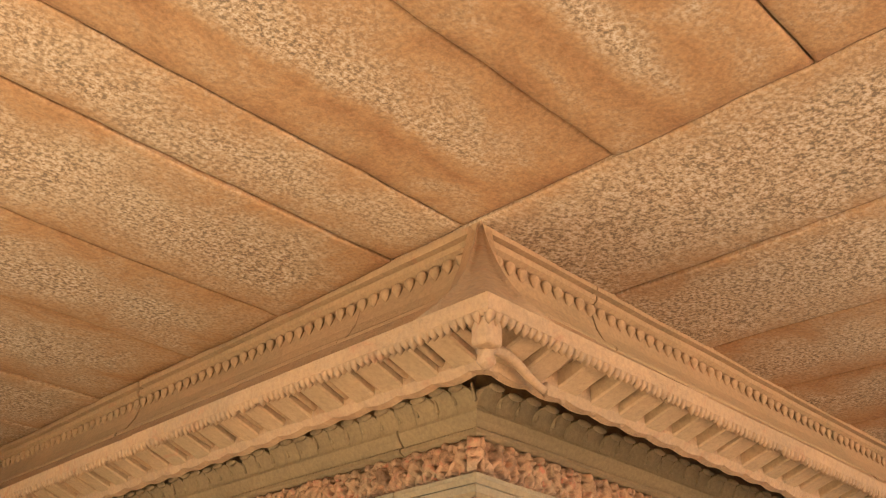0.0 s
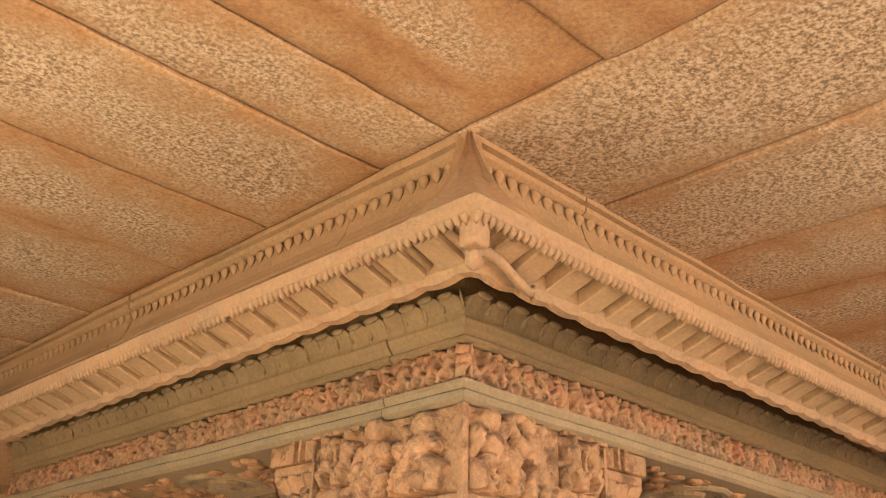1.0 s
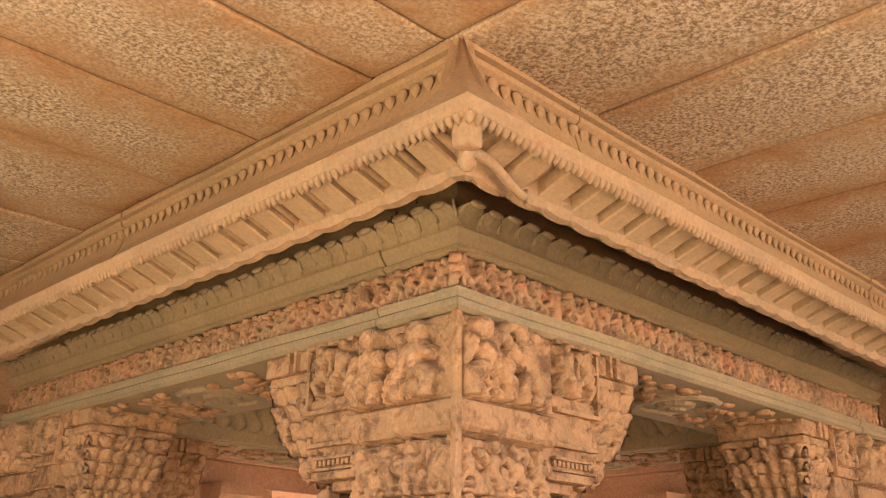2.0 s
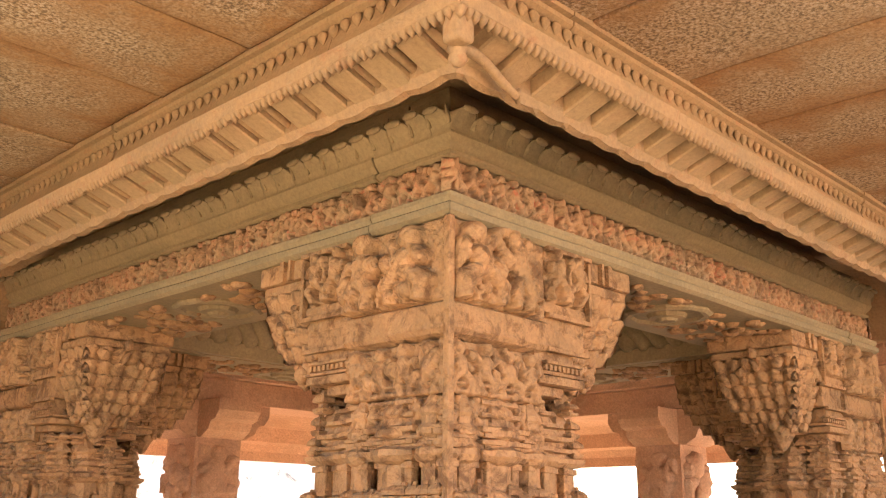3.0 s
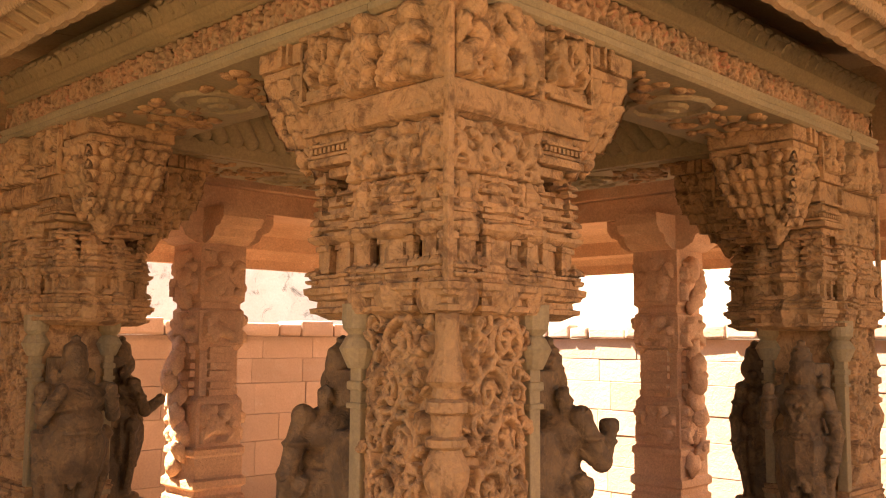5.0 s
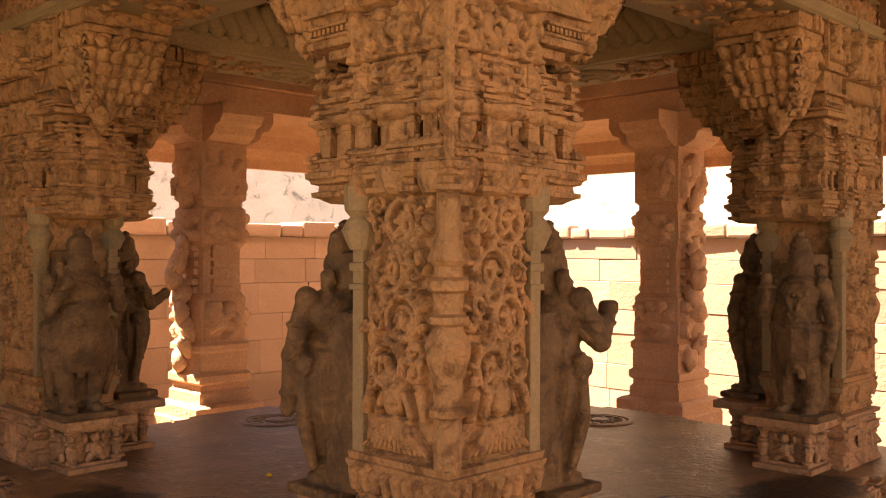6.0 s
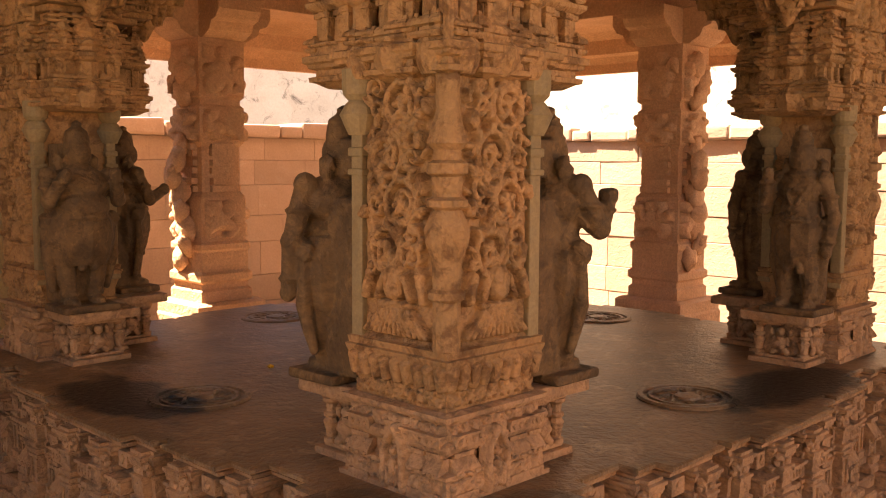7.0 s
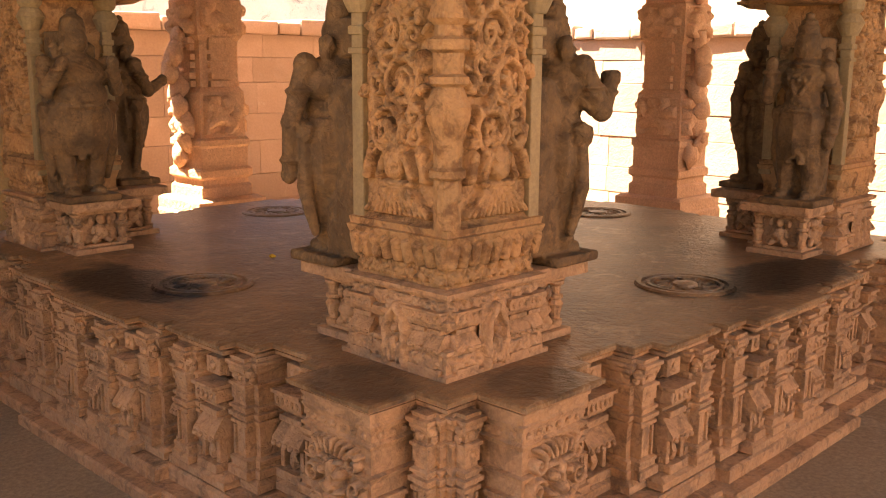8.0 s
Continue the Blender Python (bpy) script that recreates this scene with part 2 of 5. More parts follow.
def figures(rnd, w, h, pitch):
    """Strokes for a row of small standing shapes."""
    out = []
    x = pitch * 0.5
    while x < w - pitch * 0.3:
        lean = rnd.uniform(-0.25, 0.25) * pitch
        top = h * rnd.uniform(0.80, 0.9)
        r = min(pitch, h) * 0.235
        for _ in range(5):
            bx, bz = x + rnd.uniform(-0.55, 0.55) * pitch, h * rnd.uniform(0.08, 0.92)
            out.append((bx, bz, bx + rnd.uniform(-0.12, 0.12) * pitch, bz + rnd.uniform(-0.06, 0.06) * h, r * rnd.uniform(0.45, 0.85)))
        out += [(x + lean, top, x + lean, top + 0.001, r * 0.95), (x + lean * 0.6, top - r * 1.6, x, h * 0.45, r * 1.05)]
        for s in (-1, 1):
            k = rnd.uniform(0.2, 0.55) * pitch * s
            out += [(x, h * 0.45, x + k, h * 0.24, r * 0.7), (x + k, h * 0.24, x + k * rnd.uniform(0.4, 1.1), h * 0.05, r * 0.6)]
            ex, ez = x + lean + s * pitch * rnd.uniform(0.3, 0.5), h * rnd.uniform(0.45, 0.9)
            out += [(x + lean + s * r, top - r * 1.6, ex, ez, r * 0.5), (ex, ez, ex - s * r * rnd.uniform(-1, 1.5), ez + h * rnd.uniform(-0.2, 0.15), r * 0.5)]
        x += pitch * rnd.uniform(0.9, 1.1)
    return out


def scroll(cx, cz, r, turns, start, hand, thick):
    """Strokes along a spiral."""
    out, last = [], None
    n = int(14 * turns)
    for k in range(n + 1):
        f = k / n
        a = start + hand * turns * math.tau * f
        rr = r * (1 - 0.82 * f)
        p = (cx + rr * math.cos(a), cz + rr * math.sin(a))
        if last:
            out.append((*last, *p, thick * (1 - 0.45 * f)))
        last = p
    return out


def side_pose(k, c=None):
    """The pose of side k of the pavilion: its local x runs along the side, -y points outward."""
    return pose(CX, CX, 0, 0, 0, 90 * k)

# ---- the large structure ----
CX = 4.12        # the pavilion's centre in x and y
HALF = 1.72      # from the centre to the faces of its beams
PILLAR = 1.475    # from the centre to the pillars
DECK = 0.65      # the platform's top
TOP = 3.765      # the hall's ceiling

# ground: one sheet to the horizon
bm = bmesh.new()
N = 60
grid = [[bm.verts.new((-400 + 800 * i / N, -400 + 800 * j / N, 0)) for i in range(N + 1)] for j in range(N + 1)]
for j in range(N):
    for i in range(N):
        bm.faces.new((grid[j][i], grid[j][i + 1], grid[j + 1][i + 1], grid[j + 1][i]))
tagged(part("ground", bm, GROUND), "grey-brown dusty stone paving round the platform", "ground", kind="structure")

# ceiling of granite slabs, two ways of laying that meet at one joint line
def slab_field():
    bm = bmesh.new()
    rnd = random.Random(4)
    joint_y = [-2.0, -1.35, -0.75, -0.12, 0.47, 1.075, 1.676, 2.275, 2.62, 3.27, 3.91, 4.73, 5.4, 6.05, 6.7, 7.3]
    joint_x = [2.205, 2.925, 3.59, 4.19, 4.86, 5.5, 6.15, 6.8, 7.5]
    edge_of = {}

    def slab(x0, x1, y0, y1):
        g = 0.003
        drop = rnd.uniform(0, 0.016)
        def cuts(a, b):
            n = max(2, int((b - a) / 0.12))
            return [a, a + 0.012, a + 0.045] + [a + 0.1 + (b - a - 0.2) * i / n for i in range(n + 1)] + [b - 0.045, b - 0.012, b]
        xs, ys = cuts(x0 + g, x1 - g), cuts(y0 + g, y1 - g)
        nx, ny = len(xs) - 1, len(ys) - 1
        low = {}
        for i in range(nx + 1):
            for j in range(ny + 1):
                x, y = xs[i], ys[j]
                e = min(i, nx - i, j, ny - j)
                wob = 0.010 * noise.noise((x * 1.6, y * 1.6, drop * 90)) + 0.004 * noise.noise((x * 7, y * 7, 2))
                if e <= 1:
                    x, y = x + 0.009 * noise.noise((x * 7, y * 7, 5)), y + 0.009 * noise.noise((x * 7, y * 7, 9))
                edge_of[round(x, 4), round(y, 4)] = min(1.0, max(0.0, min(xs[i] - x0, x1 - xs[i], ys[j] - y0, y1 - ys[j])) * 2.2)
                low[i, j] = bm.verts.new((x, y, TOP - drop + wob + (0.007, 0.002, 0.0005, 0.0)[min(e, 3)]))
        for i in range(nx):
            for j in range(ny):
                bm.faces.new((low[i, j], low[i, j + 1], low[i + 1, j + 1], low[i + 1, j]))
        rim = [low[i, 0] for i in range(nx + 1)] + [low[nx, j] for j in range(1, ny + 1)] + [low[i, ny] for i in range(nx - 1, -1, -1)] + [low[0, j] for j in range(ny - 1, 0, -1)]
        up = [bm.verts.new((v.co.x, v.co.y, TOP + 0.2)) for v in rim]
        for k in range(len(rim)):
            bm.faces.new((rim[k], rim[(k + 1) % len(rim)], up[(k + 1) % len(rim)], up[k]))
        bm.faces.new(up)
    for a, b in zip(joint_y, joint_y[1:]):
        slab(-0.35, 2.205, a, b)
        slab(-1.6, -0.35, a, b)
    for a, b in zip(joint_x, joint_x[1:]):
        slab(a, b, -0.75, 2.62)
        slab(a, b, -2.0, -0.75)
        slab(a, b, 5.5, 7.3)
    for a, b in zip([2.62, 3.27, 3.91, 4.73], [3.27, 3.91, 4.73, 5.5]):
        slab(5.5, 7.5, a, b)
        slab(2.205, 5.5, a, b)
    ob = part("ceiling", bm, CEILING)
    far = ob.data.attributes.new("joint", "FLOAT", "POINT")
    far.data.foreach_set("value", [edge_of.get((round(v.co.x, 4), round(v.co.y, 4)), 0.0) for v in ob.data.vertices])
    for p in ob.data.polygons:
        p.use_smooth = abs(p.normal.z) > 0.8
    return tagged(ob, "low ceiling of speckled granite slabs stained orange", "ceiling", kind="structure")


slab_field()
bm = bmesh.new()
box(bm, -1.6, 7.5, -2.0, 7.3, TOP + 0.22, TOP + 0.5)
tagged(part("roof", bm, CEILING), "flat stone roof over the pillared hall", "roof", kind="structure")

# the carved platform
STEPS = [(1.68, 0.19), (1.36, 0.06), (1.26, 0.0), (0.95, 0.08), (0.84, 0.15), (0.55, 0.10), (0.44, 0.16), (0.29, 0.22)]
plan = ratha(1.81, STEPS)
platform = thing("platform", "low carved stone platform with stepped, moulded sides", "platform")
bm = bmesh.new()
moulding(bm, plan, [(0.0, 0.0), (0.0, 0.11), (0.045, 0.112), (0.045, 0.14), (0.02, 0.155), (-0.045, 0.158), (-0.045, 0.185),
                    (-0.015, 0.19), (-0.012, 0.212), (-0.13, 0.222), (-0.135, 0.345), (-0.02, 0.352), (-0.015, 0.368), (-0.04, 0.374), (-0.04, 0.386), (-0.005, 0.394), (0.002, 0.41), (-0.03, 0.418), (-0.035, 0.432),
                    (-0.135, 0.44), (-0.135, 0.50), (-0.04, 0.506), (-0.04, 0.518), (-0.135, 0.524), (-0.135, 0.575), (-0.02, 0.592), (0.004, 0.604), (0.006, 0.617), (-0.012, 0.620), (-0.012, 0.627), (0.028, 0.632), (0.030, DECK - 0.004), (0.022, DECK), (-0.2, DECK)])
part("plinth", bm, PLINTH, platform)
# low foot steps, in a plainer plan
for reach, z0, z1 in ((0.15, 0.0, 0.048), (0.075, 0.044, 0.105)):
    bm = bmesh.new()
    moulding(bm, ratha(1.81, [(1.70, 0.19), (1.34, 0.03), (0.95, 0.13), (0.44, 0.19)]), [(reach, z0), (reach, z1 - 0.008), (reach - 0.01, z1), (-0.1, z1)])
    part("foot_step", bm, PLINTH, platform)
bm = bmesh.new()
moulding(bm, plan, [(0.037, DECK - 0.011), (0.038, DECK + 0.002), (0.028, DECK + 0.007)])
part("deck", bm, FLOOR, platform, "worn dark polished stone deck")


def pilaster_mesh(w, d):
    """A stepped pilaster: panelled shaft, three rolls, a block and a bracket capital."""
    bm = bmesh.new()
    plan = [(-w * 0.5, -d * 0.45), (-w * 0.30, -d * 0.45), (-w * 0.30, -d), (w * 0.30, -d), (w * 0.30, -d * 0.45), (w * 0.5, -d * 0.45), (w * 0.5, 0.15), (-w * 0.5, 0.15)]
    prof = []
    for a, z0, z1 in ((0.022, 0.0, 0.03), (0.012, 0.034, 0.05), (0.016, 0.054, 0.066), (-0.002, 0.072, 0.19), (0.010, 0.195, 0.208), (0.002, 0.211, 0.219), (0.016, 0.223, 0.238), (0.004, 0.241, 0.249), (0.012, 0.253, 0.264),
                      (0.0, 0.27, 0.285), (0.005, 0.288, 0.335), (0.012, 0.339, 0.35), (-0.001, 0.355, 0.385), (0.012, 0.398, 0.41), (0.020, 0.418, 0.43), (0.006, 0.433, 0.446)):
        prof += [(a, z0), (a, z1)]
    moulding(bm, plan, prof)
    for s in (-1, 1):
        box(bm, s * w * 0.24 - 0.006, s * w * 0.24 + 0.006, -d - 0.008, -d + 0.02, 0.075, 0.188, 0.002)
        blob(bm, (s * w * 0.38, -d * 0.8, 0.392), (w * 0.16, d * 0.35, 0.022), None, 1)
        blob(bm, (s * w * 0.42, -d * 0.7, 0.366), (w * 0.09, d * 0.25, 0.018), None, 1)
    blob(bm, (0, -d, 0.372), (w * 0.2, 0.014, 0.018), None, 1)
    blob(bm, (0, -d - 0.002, 0.312), (w * 0.16, 0.010, 0.016), None, 1)
    return bm


def niche_mesh(w):
    """A recess front: a figure's niche, a sloping roof with scalloped drips, and a ledge with a carved band above it."""
    bm = bmesh.new()
    box(bm, -w * 0.5, w * 0.5, -0.062, 0.14, -0.005, 0.03, 0.005)
    for s in (-1, 1):
        box(bm, s * w * 0.38 - 0.011, s * w * 0.38 + 0.011, -0.04, 0.14, 0.03, 0.13, 0.003)
    blob(bm, (0, -0.02, 0.065), (w * 0.15, 0.024, 0.035), None, 2, 0.35)
    blob(bm, (0, -0.024, 0.108), (w * 0.09, 0.018, 0.016), None, 1)
    # the roof: a wedge, thicker below
    e, t = -0.068, w * 0.54
    vs = [bm.verts.new(p) for p in ((-t, e, 0.128), (t, e, 0.128), (t, 0.14, 0.128), (-t, 0.14, 0.128), (-t, e, 0.145), (t, e, 0.145), (t * 0.92, -0.02, 0.205), (-t * 0.92, -0.02, 0.205), (t * 0.92, 0.14, 0.205), (-t * 0.92, 0.14, 0.205))]
    for q in ((0, 1, 5, 4), (4, 5, 6, 7), (7, 6, 8, 9), (0, 3, 2, 1), (1, 2, 8, 6, 5), (0, 4, 7, 9, 3), (2, 3, 9, 8)):
        bm.faces.new([vs[i] for i in q])
    n = max(3, round(w / 0.03))
    for j in range(n):
        x = -t + 2 * t * (j + 0.5) / n
        blob(bm, (x, e - 0.002, 0.130), (t / n * 0.9, 0.012, 0.013), None, 1)
    box(bm, -w * 0.44, w * 0.44, -0.045, 0.14, 0.207, 0.232, 0.004)
    # ledge with its band
    box(bm, -w * 0.52, w * 0.52, -0.055, 0.14, 0.262, 0.312, 0.004)
    box(bm, -w * 0.56, w * 0.56, -0.068, 0.14, 0.314, 0.328, 0.003)
    for j in range(n):
        blob(bm, (-w * 0.46 + w * 0.92 * (j + 0.5) / n, -0.056, 0.287), (w * 0.3 / n, 0.009, 0.016), None, 1)
    # a square flower panel under the lip
    box(bm, -w * 0.34, w * 0.34, -0.016, 0.14, 0.355, 0.42, 0.004)
    blob(bm, (0, -0.018, 0.388), (w * 0.17, 0.012, 0.022), None, 1)
    return bm


flip = lambda k: pose(0, 0, 0, 0, 0, 90 * k)
out_at = lambda u: next((o for w, o in STEPS[::-1] if abs(u) <= w), 0.0)
meshes = {}
def set_piece(name, key, build, m):
    if key not in meshes:
        meshes[key] = part(name, build(), PLINTH, platform)
        meshes[key].matrix_basis = m
    else:
        shared(name, meshes[key], platform, m)


for k in (0, 1, 2, 3):
    for u, w in ((0.14, 0.12), (0.37, 0.13), (0.62, 0.12), (0.895, 0.13), (1.205, 0.11), (1.745, 0.09)):
        for s in (-1, 1):
            m = flip(k) @ pose(s * u, -1.81 - out_at(u) + 0.028, 0.158 + random.uniform(-0.003, 0.003), random.uniform(-0.6, 0.6), 0, random.uniform(-1.5, 1.5))
            set_piece("pilaster", ("pilaster", w), lambda: pilaster_mesh(w, 0.068), m)
    for u, w in ((0.0, 0.12), (0.255, 0.10), (0.495, 0.11), (0.755, 0.13), (1.05, 0.15), (1.31, 0.10)):
        for s in ((-1, 1) if u else (1,)):
            m = flip(k) @ pose(s * u, -1.81 - out_at(u) + 0.028, 0.158, 0, 0, random.uniform(-1, 1))
            set_piece("niche", ("niche", w), lambda: niche_mesh(w), m)
    # solid corner buttresses with a moulded neck
    def buttress_mesh():
        bm = bmesh.new()
        moulding(bm, [(-0.148, -0.176), (0.148, -0.176), (0.148, 0.10), (-0.148, 0.10)], [(0.016, 0.15), (0.016, 0.185), (0.0, 0.192), (-0.004, 0.49), (0.006, 0.496), (0.014, 0.512), (0.002, 0.52), (0.0, 0.55), (0.010, 0.556), (0.018, 0.575), (0.012, 0.582), (0.012, 0.61)])
        for i in range(6):
            blob(bm, (-0.12 + 0.048 * i, -0.178, 0.536), (0.015, 0.012, 0.013), None, 1)
        for s in (-1, 1):
            for i in range(3):
                blob(bm, (s * 0.15, -0.14 + 0.05 * i, 0.536), (0.012, 0.015, 0.013), None, 1)
            box(bm, s * 0.15 - 0.012, s * 0.15 + 0.012, -0.155, -0.05, 0.30, 0.325, 0.004)
            box(bm, s * 0.15 - 0.020, s * 0.15 + 0.020, -0.165, -0.04, 0.326, 0.342, 0.004)
        return bm
    for s in (-1, 1):
        set_piece("buttress", "buttress", buttress_mesh, flip(k) @ pose(s * 1.52, -1.81, 0))


# beast masks on the corner buttresses, with curling manes
def mask_strokes():
    st = []
    w = 0.26
    for s in (-1, 1):
        c = 0.13
        st += scroll(c + s * 0.072, 0.10, 0.048, 1.6, 1.6, s, 0.012)
        st += scroll(c + s * 0.10, 0.20, 0.036, 1.5, 0.4, -s, 0.010)
        st += scroll(c + s * 0.04, 0.035, 0.03, 1.3, 2.4, s, 0.009)
        st += scroll(c + s * 0.092, 0.278, 0.03, 1.4, 1.0, s, 0.009)
        st += [(c + s * 0.035, 0.235, c + s * 0.036, 0.235, 0.021), (c + s * 0.02, 0.268, c + s * 0.06, 0.272, 0.011), (c + s * 0.012, 0.165, c + s * 0.05, 0.18, 0.012)]
        st += [(c + s * 0.02, 0.15, c + s * (0.05 + 0.02 * i), 0.03 + 0.03 * i, 0.009) for i in range(4)]
    st += [(0.13, 0.205, 0.13, 0.26, 0.019), (0.13, 0.19, 0.13, 0.192, 0.026), (0.10, 0.145, 0.16, 0.145, 0.013)]
    for i in range(7):
        st.append((0.13 + (i - 3) * 0.02, 0.295, 0.13 + (i - 3) * 0.03, 0.335 - 0.004 * abs(i - 3), 0.010))
    for i in range(5):
        st.append((0.13 + (i - 2) * 0.012, 0.13, 0.13 + (i - 2) * 0.026, 0.008, 0.010))
    return st


mask = None
for k in (0, 1, 2, 3):
    for s in (-1, 1):
        m = flip(k) @ pose(s * 1.52 - 0.13, -1.81 - 0.170, 0.162)
        if mask is None:
            mask = panel("beast_mask", 0.26, 0.35, mask_strokes(), PLINTH, platform, m, 92, 120, depth=0.038, floor_wave=0.05, label="beast mask with a curling mane, in relief")
        else:
            shared("beast_mask", mask, platform, m)


# carved floor medallions
def medallion_mesh():
    bm = bmesh.new()
    lathe(bm, [(0.225, 0), (0.225, 0.006), (0.215, 0.014), (0.195, 0.014), (0.19, 0.003), (0.175, 0.003), (0.17, 0.013), (0.155, 0.013), (0.15, 0.002), (0.06, 0.002), (0.055, 0.014), (0.02, 0.018), (0.0, 0.018)], (0, 0, 0), 40)
    for i in range(10):
        a = i * math.tau / 10
        blob(bm, (0.105 * math.cos(a), 0.105 * math.sin(a), 0.004), (0.045, 0.016, 0.013), Euler((0, 0, a + 0.5)), 1)
    return bm


disc = None
for k in (0, 1, 2, 3):
    m = flip(k) @ pose(0.02, -1.53, DECK + 0.006)
    if disc is None:
        disc = part("floor_medallion", medallion_mesh(), FLOOR, platform, "round carved medallion let into the deck")
        disc.matrix_basis = m
    else:
        shared("floor_medallion", disc, platform, m)
platform.matrix_basis = pose(CX, CX, 0)

# ---- beams and eaves of the pavilion ----
def sweep(bm, profile, half, closed=True, notch=None, step=0.0, joints=()):
    """A profile of (outward, z) along one side, mitred at both ends; joints cut it into blocks; notch makes it uneven."""
    bounds = [None, *joints, None]
    for a, b in zip(bounds, bounds[1:]):
        shift = (random.uniform(-0.004, 0.004), random.uniform(-0.003, 0.003)) if joints else (0, 0)
        rows = []
        for o, z in profile:
            lo = -(half + o) if a is None else a + 0.003
            hi = half + o if b is None else b - 0.003
            n = max(1, int((hi - lo) / step)) if step else 1
            if rows:
                n = len(rows[0]) - 1
            row = []
            for k in range(n + 1):
                s = lo + (hi - lo) * k / n
                do, dz = notch(s, o, z) if notch else (0, 0)
                end = (k == 0 and a is None) or (k == n and b is None)
                row.append(bm.verts.new((s, -HALF - o - do - (0 if end else shift[0]), z + dz + (0 if end else shift[1]))))
            rows.append(row)
        m = len(rows)
        for i in range(m if closed else m - 1):
            u, v = rows[i], rows[(i + 1) % m]
            for k in range(len(u) - 1):
                bm.faces.new((u[k], u[k + 1], v[k + 1], v[k]))
        if closed:
            bm.faces.new([r[0] for r in rows]), bm.faces.new([r[-1] for r in rows][::-1])


def uneven(s, o, z):
    return 0.004 * noise.noise((s * 2.1, o * 3, z * 3)), 0.004 * noise.noise((s * 1.7, z * 5, 3))


def beam(k):
    e = thing("pavilion_beam", "carved stone beam with a reddish figure frieze and a petal cornice", "beam", "pavilion beams")
    bm = bmesh.new()
    sweep(bm, [(-0.55, 2.95), (0.0, 2.95), (0.018, 2.962), (0.018, 2.985), (0.004, 2.995), (0.014, 3.01), (0.014, 3.024), (-0.012, 3.034), (-0.03, 3.036), (-0.55, 3.036)], HALF, notch=uneven, step=0.12, joints=(1.36,))
    part("ledge", bm, STONE_GREY, e)
    bm = bmesh.new()
    sweep(bm, [(-0.55, 3.036), (-0.034, 3.036), (-0.034, 3.152), (-0.55, 3.152)], HALF)
    part("frieze_ground", bm, STONE_RED, e)
    bm = bmesh.new()
    sweep(bm, [(-0.55, 3.152), (-0.02, 3.152), (-0.004, 3.16), (-0.004, 3.172), (-0.018, 3.18), (0.0, 3.20), (0.012, 3.222), (0.012, 3.23), (-0.006, 3.234), (-0.006, 3.28), (-0.03, 3.29), (-0.04, 3.30), (-0.04, 3.375), (-0.06, 3.38), (-0.06, 3.40), (-0.16, 3.41), (-0.16, 3.48), (-0.55, 3.48)], HALF, notch=uneven, step=0.12, joints=(1.36,))
    part("cornice", bm, STONE_GREY, e, "olive-grey plain cornice")
    # broad soft petals that touch one another
    made = []
    for t, h in ((0.104, 0.086), (0.098, 0.079), (0.108, 0.083)):
        bm = bmesh.new()
        across = (-1, -0.8, -0.5, -0.2, 0, 0.2, 0.5, 0.8, 1)
        rows = []
        for j in range(11):
            f = j / 10
            half = 0.5 * t * (1.0 if f < 0.55 else max(0.10, 1 - ((f - 0.55) / 0.45) ** 2.2) ** 0.5)
            rows.append([bm.verts.new((half * x, -(0.002 + 0.050 * f ** 1.9 + 0.010 * f * (1 - x * x) - 0.006 * f * (abs(abs(x) - 0.5) < 0.1)), h * f)) for x in across])
        rows.append([bm.verts.new((v.co.x, 0.03, v.co.z + 0.004)) for v in rows[-1]])
        for u, v in zip(rows, rows[1:]):
            for i in range(len(across) - 1):
                bm.faces.new((u[i], u[i + 1], v[i + 1], v[i]))
        for side in (0, -1):
            back = [bm.verts.new((r[side].co.x, 0.03, r[side].co.z)) for r in rows[:-1]]
            for i in range(len(back) - 1):
                bm.faces.new((rows[i][side], rows[i + 1][side], back[i + 1], back[i]))
        # the curled tip, and the tongue between two petals
        blob(bm, (0, -0.052, h - 0.010), (t * 0.34, 0.013, 0.014), None, 2)
        limb(bm, (t * 0.5, -0.012, h * 0.35), (t * 0.5, -0.030, h * 1.02), 0.008, 0.005, 6)
        made.append(part("petal", bm, STONE_GREY, e, smooth=True))
    count = 38
    for i in range(count):
        m = pose(-HALF + 0.04 + i * (2 * HALF - 0.08) / (count - 1) + random.uniform(-0.004, 0.004), -HALF - 0.002, 3.226 + random.uniform(-0.004, 0.004), random.uniform(-3, 3), random.uniform(-2, 2), random.uniform(-2, 2))
        if i < 3:
            made[i].matrix_basis = m
        else:
            shared("petal", made[random.randrange(3)], e, m)
    # the figure frieze, in panels
    rnd = random.Random(31)
    w = 2 * HALF / 6
    for i in range(6):
        panel("frieze_panel", w, 0.116, figures(rnd, w, 0.116, 0.074), STONE_RED, e, pose(-HALF + i * w, -HALF + 0.030, 3.036), 150, 34, depth=0.021, seed=i, label="reddish frieze of small worn figures")
    # hidden face: gadrooned moulding
    bm = bmesh.new()
    inner = HALF - 0.56
    n = int(2 * inner / 0.11)
    for i in range(n):
        x = -inner + (i + 0.5) * 2 * inner / n
        limb(bm, (x - 0.07, -inner + 0.015, 3.05), (x + 0.07, -inner + 0.03, 3.23), 0.058, 0.062, 10)
    part("gadroon", bm, STONE_GREY, e, smooth=True)
    bm = bmesh.new()
    box(bm, -inner - 0.1, inner + 0.1, -inner - 0.02, -inner + 0.04, 2.953, 3.04, 0.008)
    part("inner_band", bm, STONE_GREY, e)
    # medallion carved under the beam
    bm = bmesh.new()
